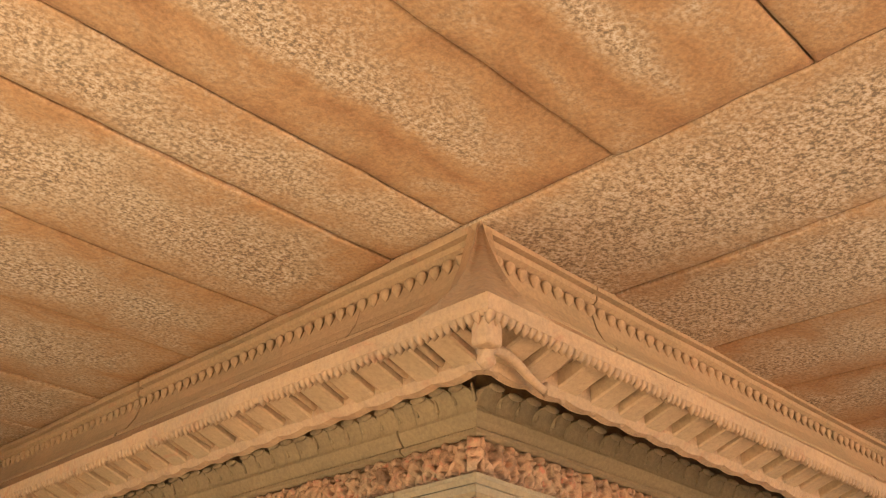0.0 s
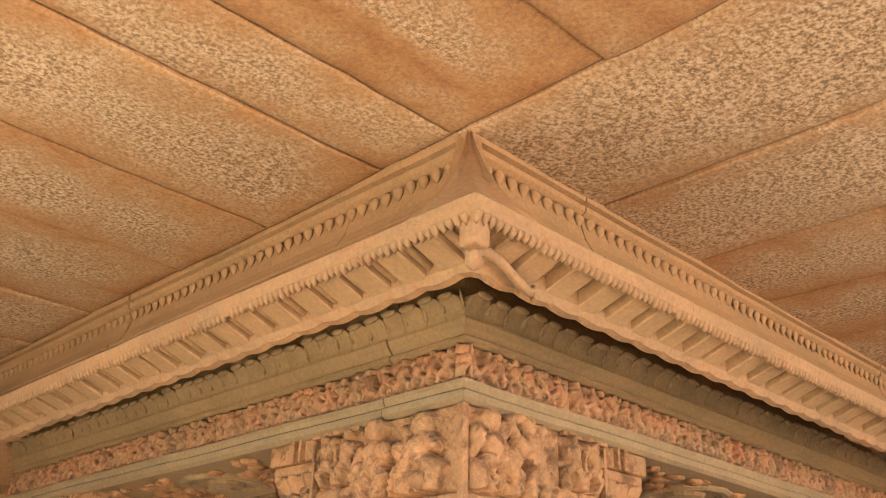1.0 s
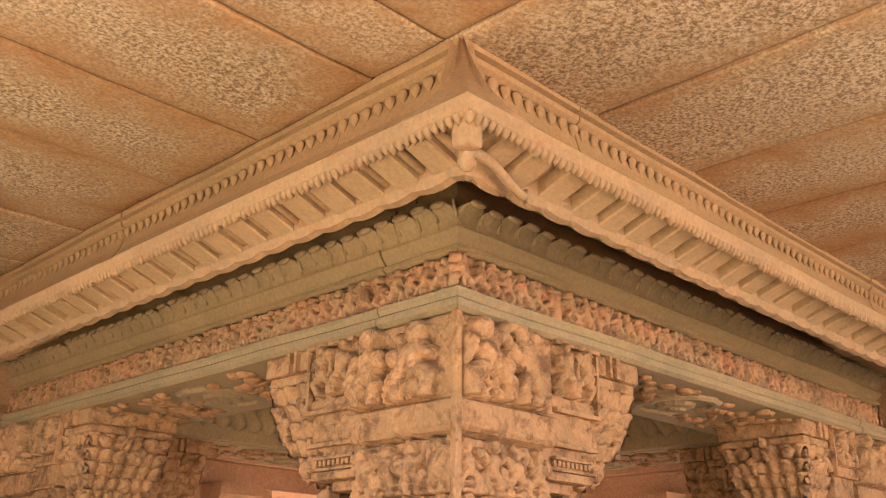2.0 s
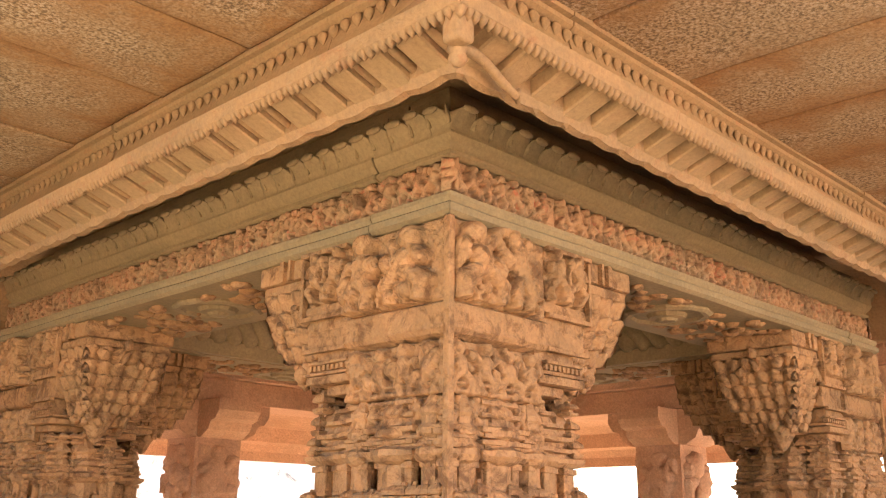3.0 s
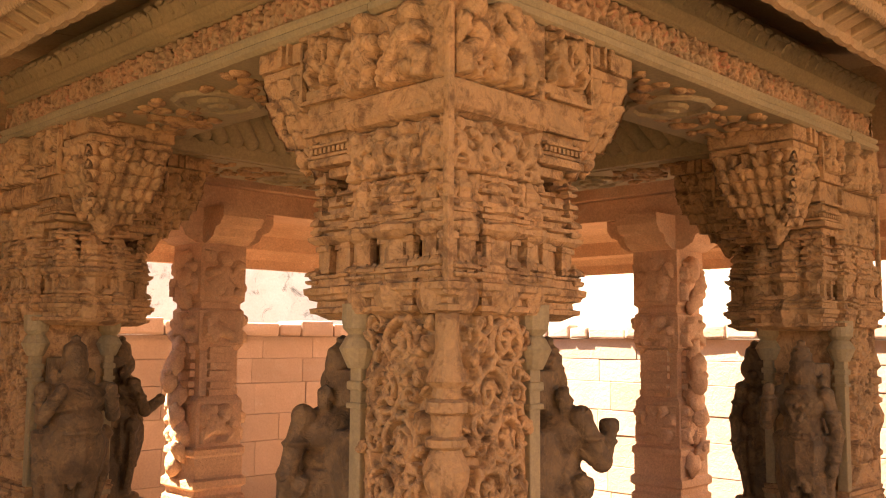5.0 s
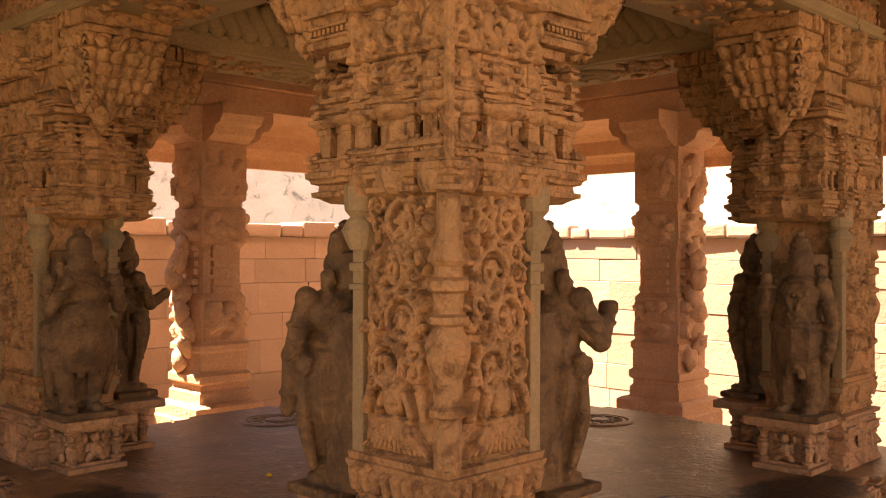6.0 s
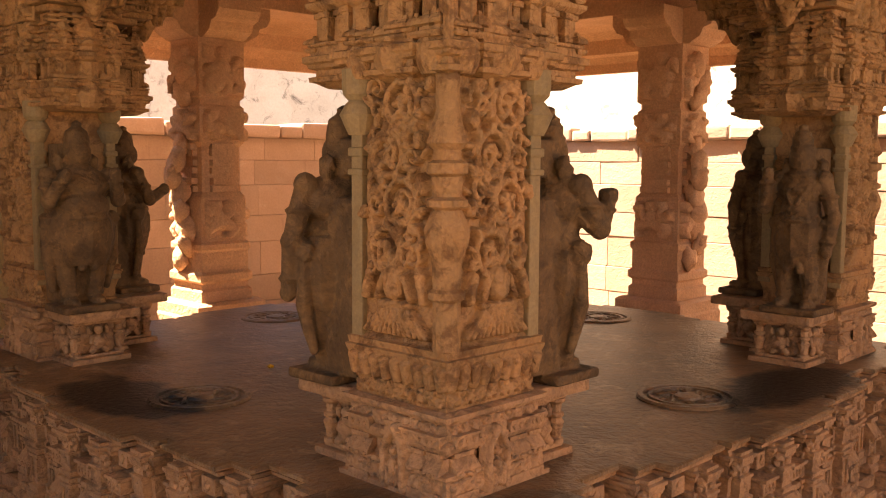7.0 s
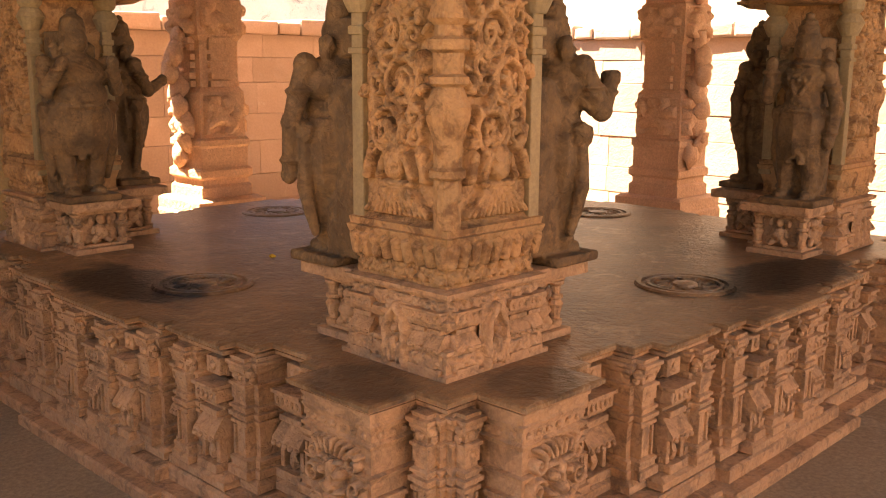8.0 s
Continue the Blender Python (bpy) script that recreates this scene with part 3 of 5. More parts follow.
    lathe(bm, [(0.20, 0.01), (0.20, -0.012), (0.185, -0.022), (0.16, -0.020), (0.15, -0.006), (0.09, -0.006), (0.08, -0.024), (0.05, -0.028), (0.04, -0.04), (0.0, -0.045)], (0, -HALF + 0.28, 2.95), 36, 1, 1, 0.03, 12)
    part("medallion", bm, STONE_GREY, e)
    for sx in (-1, 1):
        bm = bmesh.new()
        for j in range(40):
            blob(bm, (sx * (0.16 + 0.62 * rnd.random()), -HALF + 0.07 + 0.42 * rnd.random(), 2.945), (0.025 + 0.03 * rnd.random(), 0.022 + 0.03 * rnd.random(), 0.010 + 0.014 * rnd.random()), Euler((0, 0, rnd.random() * 3)), 2, 0.4)
        part("soffit_carving", bm, STONE, e, smooth=True)
    e.matrix_basis = side_pose(k)
    return e


def eave(k):
    e = thing("eave", "deep curved stone eave ribbed like timber underneath", "eave", "pavilion eaves")
    bm = bmesh.new()
    sweep(bm, [(0.47, 3.158), (0.60, 3.196), (0.605, 3.156), (0.63, 3.150), (0.642, 3.162), (0.648, 3.198), (0.636, 3.206), (0.622, 3.207), (0.57, 3.235), (0.47, 3.285), (0.38, 3.35), (0.31, 3.425), (0.262, 3.488), (0.10, 3.488), (0.26, 3.40), (0.38, 3.28), (0.445, 3.16)], HALF, notch=uneven, step=0.15, joints=(-1.42, 0.72))
    part("hood", bm, STONE_WARM, e)
    # fascia under the ceiling: two fillets, a cavetto and a thin bead line
    bm = bmesh.new()
    sweep(bm, [(0.252, 3.484), (0.258, 3.494), (0.254, 3.506), (0.234, 3.512), (0.205, 3.545), (0.180, 3.59), (0.164, 3.645), (0.160, 3.688), (0.170, 3.691), (0.186, 3.702), (0.188, 3.720), (0.170, 3.726), (0.170, 3.737), (0.192, 3.741), (0.195, 3.77), (-0.3, 3.77), (-0.3, 3.53), (0.02, 3.50), (0.10, 3.484)], HALF, notch=uneven, step=0.15, joints=(-1.30, -0.25, 1.30))
    part("fascia", bm, STONE_PALE, e, "pale hollow fascia with two fillets")
    # boards under the hood, each with a round rod beside it
    bm = bmesh.new()
    prof = [(-0.042, 0.06), (0.042, 0.06), (0.042, 0.006), (0.037, 0.0), (-0.037, 0.0), (-0.042, 0.006)]
    ends = []
    for f in (0.0, 1.0):
        ends.append([bm.verts.new((x, -0.606 + f * 0.136, 3.156 - f * 0.050 + z)) for x, z in prof])
    for i in range(6):
        bm.faces.new((ends[0][i], ends[0][(i + 1) % 6], ends[1][(i + 1) % 6], ends[1][i]))
    bm.faces.new(ends[0][::-1]), bm.faces.new(ends[1])
    first = part("rib", bm, STONE_PALE, e)
    bm = bmesh.new()
    limb(bm, (0.055, -0.598, 3.182), (0.055, -0.478, 3.140), 0.013, 0.013, 10)
    rod = part("rod", bm, STONE_WARM, e, smooth=True)
    n = 33
    for i in range(n):
        s = -HALF - 0.44 + i * (2 * HALF + 0.88) / (n - 1)
        m = pose(s, -HALF, random.uniform(-0.003, 0.003), 0, 0, random.uniform(-1.5, 1.5))
        if i == 0:
            first.matrix_basis = m
            rod.matrix_basis = m
        else:
            shared("rib", first, e, m)
            shared("rod", rod, e, m)
    # rail with a scalloped edge that stops the ribs
    bm = bmesh.new()
    wavy = lambda s, o, z: (0.0, -0.010 * abs(math.sin(s * 23.3)) - 0.004 * noise.noise((s * 3, 0, 0)) if z < 3.105 else 0.0)
    sweep(bm, [(0.50, 3.118), (0.487, 3.102), (0.462, 3.098), (0.445, 3.11), (0.445, 3.18), (0.50, 3.18)], HALF, notch=wavy, step=0.027)
    part("rail", bm, STONE_WARM, e)
    # beads along the lip
    bm = bmesh.new()
    L = HALF + 0.625
    n = int(2 * L / 0.0245)
    for i in range(n + 1):
        s = -L + 2 * L * i / n
        a, b, h = 0.0095, 0.011, random.uniform(0.011, 0.017)
        if random.random() < 0.03:
            continue
        top = [bm.verts.new((s + dx * a, -HALF - 0.632 + dy * b, 3.158)) for dx, dy in ((-1, -1), (1, -1), (1, 1), (-1, 1))]
        low = [bm.verts.new((s + dx * a * 0.8, -HALF - 0.630 + dy * b * 0.8, 3.158 - h)) for dx, dy in ((-1, -1), (1, -1), (1, 1), (-1, 1))]
        tip = bm.verts.new((s, -HALF - 0.628, 3.152 - h - 0.008))
        for j in range(4):
            bm.faces.new((top[j], low[j], low[(j + 1) % 4], top[(j + 1) % 4]))
            bm.faces.new((low[j], tip, low[(j + 1) % 4]))
    o = part("beading", bm, STONE_WARM, e, "row of small stone beads along the lip", smooth=True)
    o["kind"] = "stuff"
    # drop-shaped studs under the top fascia
    bm = bmesh.new()
    lathe(bm, [(0.001, -0.034), (0.011, -0.022), (0.019, -0.004), (0.017, 0.009), (0.008, 0.015)], (0, 0, 0), 8, 1.25, 0.7)
    first = part("stud", bm, STONE_PALE, e, smooth=True)
    n = 62
    for i in range(n):
        s = -HALF - 0.15 + i * (2 * HALF + 0.3) / (n - 1)
        m = pose(s, -HALF - 0.172, 3.672 + random.uniform(-0.003, 0.003), 8, 0, 0)
        if i == 0:
            first.matrix_basis = m
        else:
            shared("stud", first, e, m)
    # flared hip at the corner: a broad ridge from the ceiling to the lip, running out into both hoods
    bm = bmesh.new()
    line = [(0.20, 3.77, 0.20, 3.765, 0.05, 0.02), (0.25, 3.70, 0.20, 3.69, 0.07, 0.03), (0.312, 3.62, 0.215, 3.62, 0.09, 0.04), (0.375, 3.545, 0.265, 3.545, 0.115, 0.05), (0.435, 3.47, 0.315, 3.465, 0.14, 0.065),
            (0.495, 3.395, 0.39, 3.375, 0.18, 0.085), (0.55, 3.325, 0.48, 3.295, 0.24, 0.12), (0.60, 3.262, 0.56, 3.232, 0.32, 0.18), (0.638, 3.214, 0.61, 3.206, 0.38, 0.26)]
    rows = []
    for o, z, oe, ze, w, wf in line:
        c, ce = HALF + o, HALF + oe - 0.004
        pull = wf * (0.40 if o < 0.5 else 0.30 if o < 0.58 else 0.16 if o < 0.62 else 0.05)
        mid, edge = Vector((-c + pull, -c + pull, z)), Vector((-ce + w, -ce, ze))
        face = Vector((-c + wf, -c + 0.012, z))
        half = [edge, edge.lerp(face, 0.5) + Vector((0, 0.012, 0)), edge.lerp(face, 0.85), face, face.lerp(mid, 0.22) + Vector((0.006, 0.010, -0.004)), face.lerp(mid, 0.7) + Vector((0.006, 0.006, -0.006))]
        flank = half[:4]
        sides = [[bm.verts.new(p) for p in flank], [bm.verts.new((p.y, p.x, p.z)) for p in flank]]
        front = half[3:] + [mid + Vector((0.010, 0.010, -0.004))] + [Vector((p.y, p.x, p.z)) for p in half[:2:-1]]
        rows.append((*sides, [bm.verts.new(p) for p in front]))
    low = []
    for row in rows[-1]:
        low.append([bm.verts.new(v.co + Vector((0.01, 0.01, -0.045))) for v in row])
    rows.append(tuple(low))
    for us, vs in zip(rows, rows[1:]):
        for u, v in zip(us, vs):
            for i in range(len(u) - 1):
                bm.faces.new((u[i], u[i + 1], v[i + 1], v[i]))
    part("hip", bm, STONE_WARM, e, smooth=True)
    # hanging bud under the corner, with two curling braces
    bm = bmesh.new()
    c = -HALF - 0.60
    box(bm, c - 0.028, c + 0.028, c - 0.028, c + 0.028, 3.085, 3.165, 0.012)
    lathe(bm, [(0.026, 0.0), (0.018, -0.012), (0.024, -0.03), (0.012, -0.045), (0.0, -0.048)], (c + 0.022, c + 0.022, 3.09), 12)
    part("corner_bud", bm, STONE_WARM, e, smooth=True)
    bm = bmesh.new()
    line = [(0.03 + 0.27 * f, 0.05 + 0.03 * f, 3.105 + 0.022 * math.sin(f * 4.5)) for f in (i / 10 for i in range(11))] + [(0.315, 0.085, 3.10), (0.318, 0.088, 3.08)]
    rings = []
    for i, (x, y, z) in enumerate(line):
        r = 0.016 - 0.0004 * i
        rings.append([bm.verts.new((c + x, c + y + r * math.cos(q * math.tau / 8), z + r * math.sin(q * math.tau / 8))) for q in range(8)])
    for u, v in zip(rings, rings[1:]):
        for q in range(8):
            bm.faces.new((u[q], u[(q + 1) % 8], v[(q + 1) % 8], v[q]))
    bm.faces.new(rings[0][::-1]), bm.faces.new(rings[-1])
    part("corner_brace", bm, STONE_WARM, e, smooth=True)
    e.matrix_basis = side_pose(k)
    return e


made_beam, made_eave = beam(0), eave(0)
for k in (1, 2, 3):
    copy_thing(made_beam, side_pose(k))
    copy_thing(made_eave, side_pose(k))

bm = bmesh.new()
box(bm, CX - HALF + 0.2, CX + HALF - 0.2, CX - HALF + 0.2, CX + HALF - 0.2, 3.485, 3.6)
tagged(part("pavilion_ceiling", bm, STONE_GREY), "plain dim stone ceiling inside the pavilion", "ceiling", kind="structure")

# ---- the four carved pillars: two outer faces (-x, -y), statues and brackets towards +x and +y ----
FACE_Y = Matrix.Identity(4)                    # a panel that faces -y
FACE_X = pose(0, 0, 0, 0, 0, -90)              # the same turned to face -x


def on_face(which, x, z, out, w):
    """The pose of a panel of width w on the outer face -y (0) or -x (1), its left edge at x, standing out by out."""
    if which == 0:
        return pose(x, -out, z)
    return pose(-out, -x, z, 0, 0, -90)


def scroll_strokes(rnd, w, h):
    """A winding vine: one round medallion above another with a small figure in each, leaves all round, a vase at the foot."""
    out = []
    n, lo = 4, h * 0.25
    step = (h - lo - 0.01) / n
    r = step * 0.46
    for i in range(n):
        cx, cz = w * (0.5 + (0.10 if i % 2 else -0.10)), lo + step * (i + 0.5)
        hand = 1 if i % 2 else -1
        out += scroll(cx, cz, r, 1.15, rnd.uniform(0, 6), hand, 0.016)
        last = None
        for k in range(19):
            a = k * math.tau / 18
            p = (cx + r * 1.02 * math.cos(a), cz + r * math.sin(a))
            if last:
                out.append((*last, *p, 0.013))
            last = p
            b = a + hand * 0.5
            q = (p[0] + 0.026 * math.cos(b), p[1] + 0.026 * math.sin(b))
            if 0.01 < q[0] < w - 0.01 and k % 2:
                out.append((*p, *q, rnd.uniform(0.009, 0.015)))
        out += [(cx, cz + r * 0.35, cx, cz + r * 0.36, r * 0.20), (cx, cz + r * 0.1, cx + rnd.uniform(-0.01, 0.01), cz - r * 0.25, r * 0.22)]
        for s in (-1, 1):
            out += [(cx, cz + r * 0.1, cx + s * r * 0.45, cz + rnd.uniform(-0.3, 0.5) * r, 0.013), (cx, cz - r * 0.25, cx + s * r * 0.4, cz - r * 0.55, 0.015)]
        side = cx + (-1 if i % 2 else 1) * (r + 0.045)
        out += scroll(side, cz + step * 0.35, 0.042, 1.3, rnd.uniform(0, 6), -hand, 0.013)
        out += scroll(side, cz - step * 0.10, 0.036, 1.2, rnd.uniform(0, 6), hand, 0.012)
        for _ in range(16):
            x, z = rnd.uniform(0.02, w - 0.02), cz + rnd.uniform(-0.5, 0.5) * step
            if math.hypot(x - cx, z - cz) < r * 1.05:
                continue
            a = rnd.uniform(0, 6.28)
            out.append((x, z, x + 0.028 * math.cos(a), z + 0.028 * math.sin(a), rnd.uniform(0.009, 0.016)))
    out += [(w * 0.5, h * 0.20, w * 0.5, h * 0.24, w * 0.13), (w * 0.30, h * 0.135, w * 0.70, h * 0.135, 0.012), (w * 0.28, h * 0.165, w * 0.36, h * 0.24, 0.016), (w * 0.72, h * 0.165, w * 0.64, h * 0.24, 0.016), (w * 0.1, h * 0.16, w * 0.16, h * 0.25, 0.018), (w * 0.9, h * 0.16, w * 0.84, h * 0.25, 0.018)]
    for i in range(13):
        f = (i - 6) / 6
        out.append((w * 0.5 + f * w * 0.18, h * 0.115, w * 0.5 + f * w * 0.42, h * 0.02, 0.010))
    return out


def niche_strokes(w, h):
    out = [(0.02, 0.01, 0.02, h * 0.6, 0.014), (w - 0.02, 0.01, w - 0.02, h * 0.6, 0.014)]
    last = None
    for i in range(13):
        u = i / 12
        p = (0.02 + (w - 0.04) * u, h * 0.6 + h * 0.34 * (1 - abs(2 * u - 1)) ** 0.7)
        if last:
            out.append((*last, *p, 0.013))
        last = p
    return out + [(w / 2, h * 0.15, w / 2, h * 0.42, w * 0.13), (w / 2, h * 0.58, w / 2, h * 0.60, w * 0.10), (w * 0.34, h * 0.1, w * 0.3, h * 0.35, 0.012), (w * 0.66, h * 0.1, w * 0.7, h * 0.35, 0.012)]


def fluted_bell(bm, x0, tiers):
    """The bell of a bracket: one fluted skin on three sides whose tiers of (reach, half width, z, height) swell one over another."""
    rings = []
    for x1, w, z, h in tiers:
        for f, inset, deep, lobe in ((0.0, 0.020, 0.020, 0.0), (0.25, 0.012, 0.024, 0.0), (0.55, 0.004, 0.026, 0.3), (0.80, -0.006, 0.022, 1.0), (0.93, -0.004, 0.020, 1.0), (1.0, 0.010, 0.018, 0.6)):
            ring = []
            for (ax, ay), (bx, by), (nx, ny), k in (((x0, -w), (x1, -w), (0, -1), 4), ((x1, -w), (x1, w), (1, 0), 6), ((x1, w), (x0, w), (0, 1), 4)):
                for i in range(k * 8):
                    q = i / (k * 8)
                    a = abs(math.sin(math.pi * k * q))
                    o = inset + deep * (1 - a)
                    ring.append(bm.verts.new((ax + (bx - ax) * q - nx * o, ay + (by - ay) * q - ny * o, z + h * f + 0.010 * lobe * (a - 0.6))))
            ring.append(bm.verts.new((x0, w, z + h * f)))
            rings.append(ring)
    for u, v in zip(rings, rings[1:]):
        for i in range(len(u) - 1):
            bm.faces.new((u[i], u[i + 1], v[i + 1], v[i]))
    bm.faces.new(rings[0][::-1]), bm.faces.new(rings[-1])


def scallop_arm(e, turned):
    """A corbelled bracket along +x (turned: along +y), with lotus tiers and a hanging bud."""
    m = Matrix.Identity(4) if not turned else Matrix(((0, 1, 0, 0), (1, 0, 0, 0), (0, 0, 1, 0), (0, 0, 0, 1)))
    bm = bmesh.new()
    for x0, x1, w, z0, z1 in ((0.20, 0.46, 0.225, 2.66, 2.952), (0.20, 0.50, 0.235, 2.72, 2.755), (0.20, 0.47, 0.225, 2.60, 2.67), (0.20, 0.42, 0.215, 2.50, 2.60), (0.2, 0.45, 0.24, 2.475, 2.505), (0.2, 0.48, 0.232, 2.507, 2.52), (0.2, 0.38, 0.20, 2.44, 2.475)):
        box(bm, x0, x1, -w, w, z0, z1, 0.010)
    a = part("bracket", bm, STONE, e)
    bm = bmesh.new()
    for x0, x1, w, z0, z1 in ((0.47, 0.775, 0.232, 2.875, 2.952), (0.47, 0.755, 0.222, 2.835, 2.874)):
        box(bm, x0, x1, -w, w, z0, z1, 0.014)
    part("cap", bm, STONE, a)
    # fluted bell in five tiers, narrowing downward
    bm = bmesh.new()
    fluted_bell(bm, 0.44, ((0.595, 0.125, 2.470, 0.052), (0.650, 0.155, 2.524, 0.056), (0.697, 0.185, 2.582, 0.058), (0.733, 0.206, 2.642, 0.060), (0.755, 0.220, 2.704, 0.060), (0.762, 0.226, 2.766, 0.072)))
    part("lotus_bell", bm, STONE, a, smooth=True)
    bm = bmesh.new()
    lathe(bm, [(0.0, -0.13), (0.02, -0.115), (0.05, -0.06), (0.075, -0.02), (0.085, 0.02), (0.06, 0.04)], (0.54, -0.03, 2.51), 14, 1, 1, 0.12, 7)
    part("hanging_bud", bm, STONE, a, smooth=True)
    # worn beasts and leaves that climb the bracket's flanks and end
    rnd = random.Random(5)
    for s in (-1, 0, 1):
        bm = bmesh.new()
        for i in range(13):
            f = rnd.random()
            z = 2.46 + 0.40 * f
            reach = 0.56 + 0.23 * f ** 0.7
            if s:
                x, y = rnd.uniform(0.47, reach), s * (0.12 + 0.105 * f)
            else:
                x, y = reach - 0.01, rnd.uniform(-0.20, 0.20) * (0.5 + 0.5 * f)
            r = rnd.uniform(0.016, 0.030)
            blob(bm, (x, y, z), (r, r * rnd.uniform(0.7, 1.1), r * rnd.uniform(0.9, 1.7)), Euler((rnd.uniform(-0.6, 0.6), rnd.uniform(-0.6, 0.6), 0)), 2, 0.55)
        part("bracket_carving", bm, STONE, a, smooth=True)
    for s in (-1, 1):
        bm = bmesh.new()
        for x0, x1, z0, z1, out in ((0.235, 0.49, 2.935, 2.951, 0.246), (0.235, 0.475, 2.700, 2.716, 0.243), (0.47, 0.485, 2.70, 2.93, 0.242), (0.60, 0.625, 2.872, 2.95, 0.240), (0.235, 0.47, 2.585, 2.60, 0.238), (0.235, 0.44, 2.545, 2.556, 0.228), (0.56, 0.575, 2.872, 2.95, 0.240)):
            box(bm, x0, x1, s * out - 0.012, s * out + 0.012, z0, z1, 0.003)
        for i in range(9):
            box(bm, 0.24 + 0.024 * i, 0.254 + 0.024 * i, s * 0.218 - 0.012, s * 0.218 + 0.012, 2.525, 2.543, 0)
        part("bracket_fillet", bm, STONE, a)
    for s in (-1, 1):
        st = figures(rnd, 0.22, 0.19, 0.1) + scroll(0.15, 0.10, 0.06, 1.2, 1, 1, 0.014)
        pm = pose(0.24, -0.229, 2.757) if s < 0 else pose(0.46, 0.229, 2.757, 0, 0, 180)
        panel("beast_panel", 0.22, 0.19, st, STONE, a, pm, 60, 52, depth=0.030, seed=3)
    a.matrix_basis = m
    return a


def pillar(at):
    e = thing("pillar", "richly carved stone pillar on a moulded pedestal with corbelled brackets", "pillar", "pavilion pillars")
    rnd = random.Random(12)
    # pedestal: a square block of ledges and bands under the shaft
    bm = bmesh.new()
    moulding(bm, square(0.230), [(0.022, 0.65), (0.022, 0.672), (0.008, 0.677), (0.004, 0.732), (0.020, 0.737), (0.024, 0.744), (0.020, 0.753), (-0.004, 0.758), (-0.016, 0.768), (-0.018, 0.802), (-0.004, 0.808), (0.006, 0.816), (0.014, 0.830), (0.014, 0.845), (-0.008, 0.852), (-0.008, 0.905), (0.010, 0.911), (0.017, 0.921), (0.017, 0.934), (-0.01, 0.94)])
    part("pedestal", bm, PLINTH, e)
    for f in (0, 1):
        face = (lambda x, z, out: pose(x, -out, z)) if f == 0 else (lambda x, z, out: pose(-out, -x, z, 0, 0, -90))
        panel("niche", 0.125, 0.215, niche_strokes(0.125, 0.215), PLINTH, e, face(-0.085 if f == 0 else -0.04, 0.666, 0.243), 52, 84, depth=0.022, seed=13, label="pointed niche with a small worn figure")
        for x, w in ((-0.155, 0.10), (0.10, 0.10), (0.185, 0.07)):
            shared("small_shrine", meshes[("niche", 0.10)], e, face(x, 0.672, 0.214) @ Matrix.Diagonal((w / 0.10, 0.65, 0.62, 1)))
        panel("motif_band", 0.44, 0.052, figures(rnd, 0.44, 0.052, 0.05), PLINTH, e, face(-0.22, 0.853, 0.223), 120, 16, depth=0.012, seed=2)
        panel("foot_band", 0.44, 0.054, figures(rnd, 0.44, 0.054, 0.06), PLINTH, e, face(-0.22, 0.678, 0.236), 120, 16, depth=0.012, seed=4)
    # statue stands: a carved block under a broad slab, along +x and along +y
    for turned in (False, True):
        bm = bmesh.new()
        box(bm, 0.20, 0.49, -0.175, 0.145, 0.65, 0.684, 0.010)
        box(bm, 0.20, 0.46, -0.15, 0.12, 0.684, 0.70, 0.005)
        box(bm, 0.20, 0.42, -0.12, 0.09, 0.70, 0.862, 0.008)
        box(bm, 0.20, 0.47, -0.155, 0.125, 0.858, 0.88, 0.006)
        for cx, cy in ((0.435, -0.135), (0.435, 0.105), (0.25, -0.135), (0.25, 0.105)):
            lathe(bm, [(0.030, 0.70), (0.030, 0.715), (0.020, 0.72), (0.024, 0.75), (0.032, 0.775), (0.020, 0.79), (0.030, 0.797), (0.030, 0.808), (0.019, 0.813), (0.021, 0.84), (0.034, 0.852), (0.034, 0.862)], (cx, cy, 0), 10)
        a = part("statue_stand", bm, PLINTH, e, "carved block under a broad worn slab")
        bm = bmesh.new()
        box(bm, 0.18, 0.545, -0.205, 0.175, 0.884, 0.935, 0.012)
        for v in bm.verts:
            v.co += 0.010 * noise.noise_vector(v.co * 9) * (1 if v.co.z > 0.9 else 0.6)
        part("slab", bm, PLINTH, a)
        bm = bmesh.new()
        for cx, cy, turn in ((0.44, -0.015, 0), (0.335, -0.14, 1), (0.335, 0.11, 1)):
            w = 0.045
            at0 = lambda u, o, z: (cx + (o if not turn else u), cy + (u if not turn else math.copysign(o, cy)), z)
            blob(bm, at0(0, 0, 0.765), (0.040, 0.040, 0.045), None, 2, 0.4)
            blob(bm, at0(0, 0.006, 0.825), (0.024, 0.024, 0.026), None, 2, 0.2)
            for sd in (-1, 1):
                limb(bm, at0(sd * 0.02, 0.01, 0.735), at0(sd * w, 0.015, 0.712), 0.020, 0.015, 8)
                limb(bm, at0(sd * 0.03, 0.0, 0.79), at0(sd * w, 0.01, 0.755), 0.013, 0.011, 8)
                blob(bm, at0(sd * w * 1.1, 0.0, 0.82), (0.016, 0.016, 0.028), None, 1, 0.4)
        part("crouching_carving", bm, PLINTH, a, smooth=True)
        a.matrix_basis = Matrix.Identity(4) if not turned else Matrix(((0, 1, 0, 0), (1, 0, 0, 0), (0, 0, 1, 0), (0, 0, 0, 1)))
    # motif band, then a flaring row of petals
    bm = bmesh.new()
    moulding(bm, square(0.205), [(0.004, 0.93), (0.006, 0.95), (0.0, 0.955), (0.0, 1.0), (0.006, 1.02), (0.018, 1.06), (0.030, 1.092), (0.032, 1.102), (0.022, 1.106), (0.026, 1.128), (0.008, 1.134), (-0.01, 1.15)])
    part("lotus_base", bm, STONE, e)
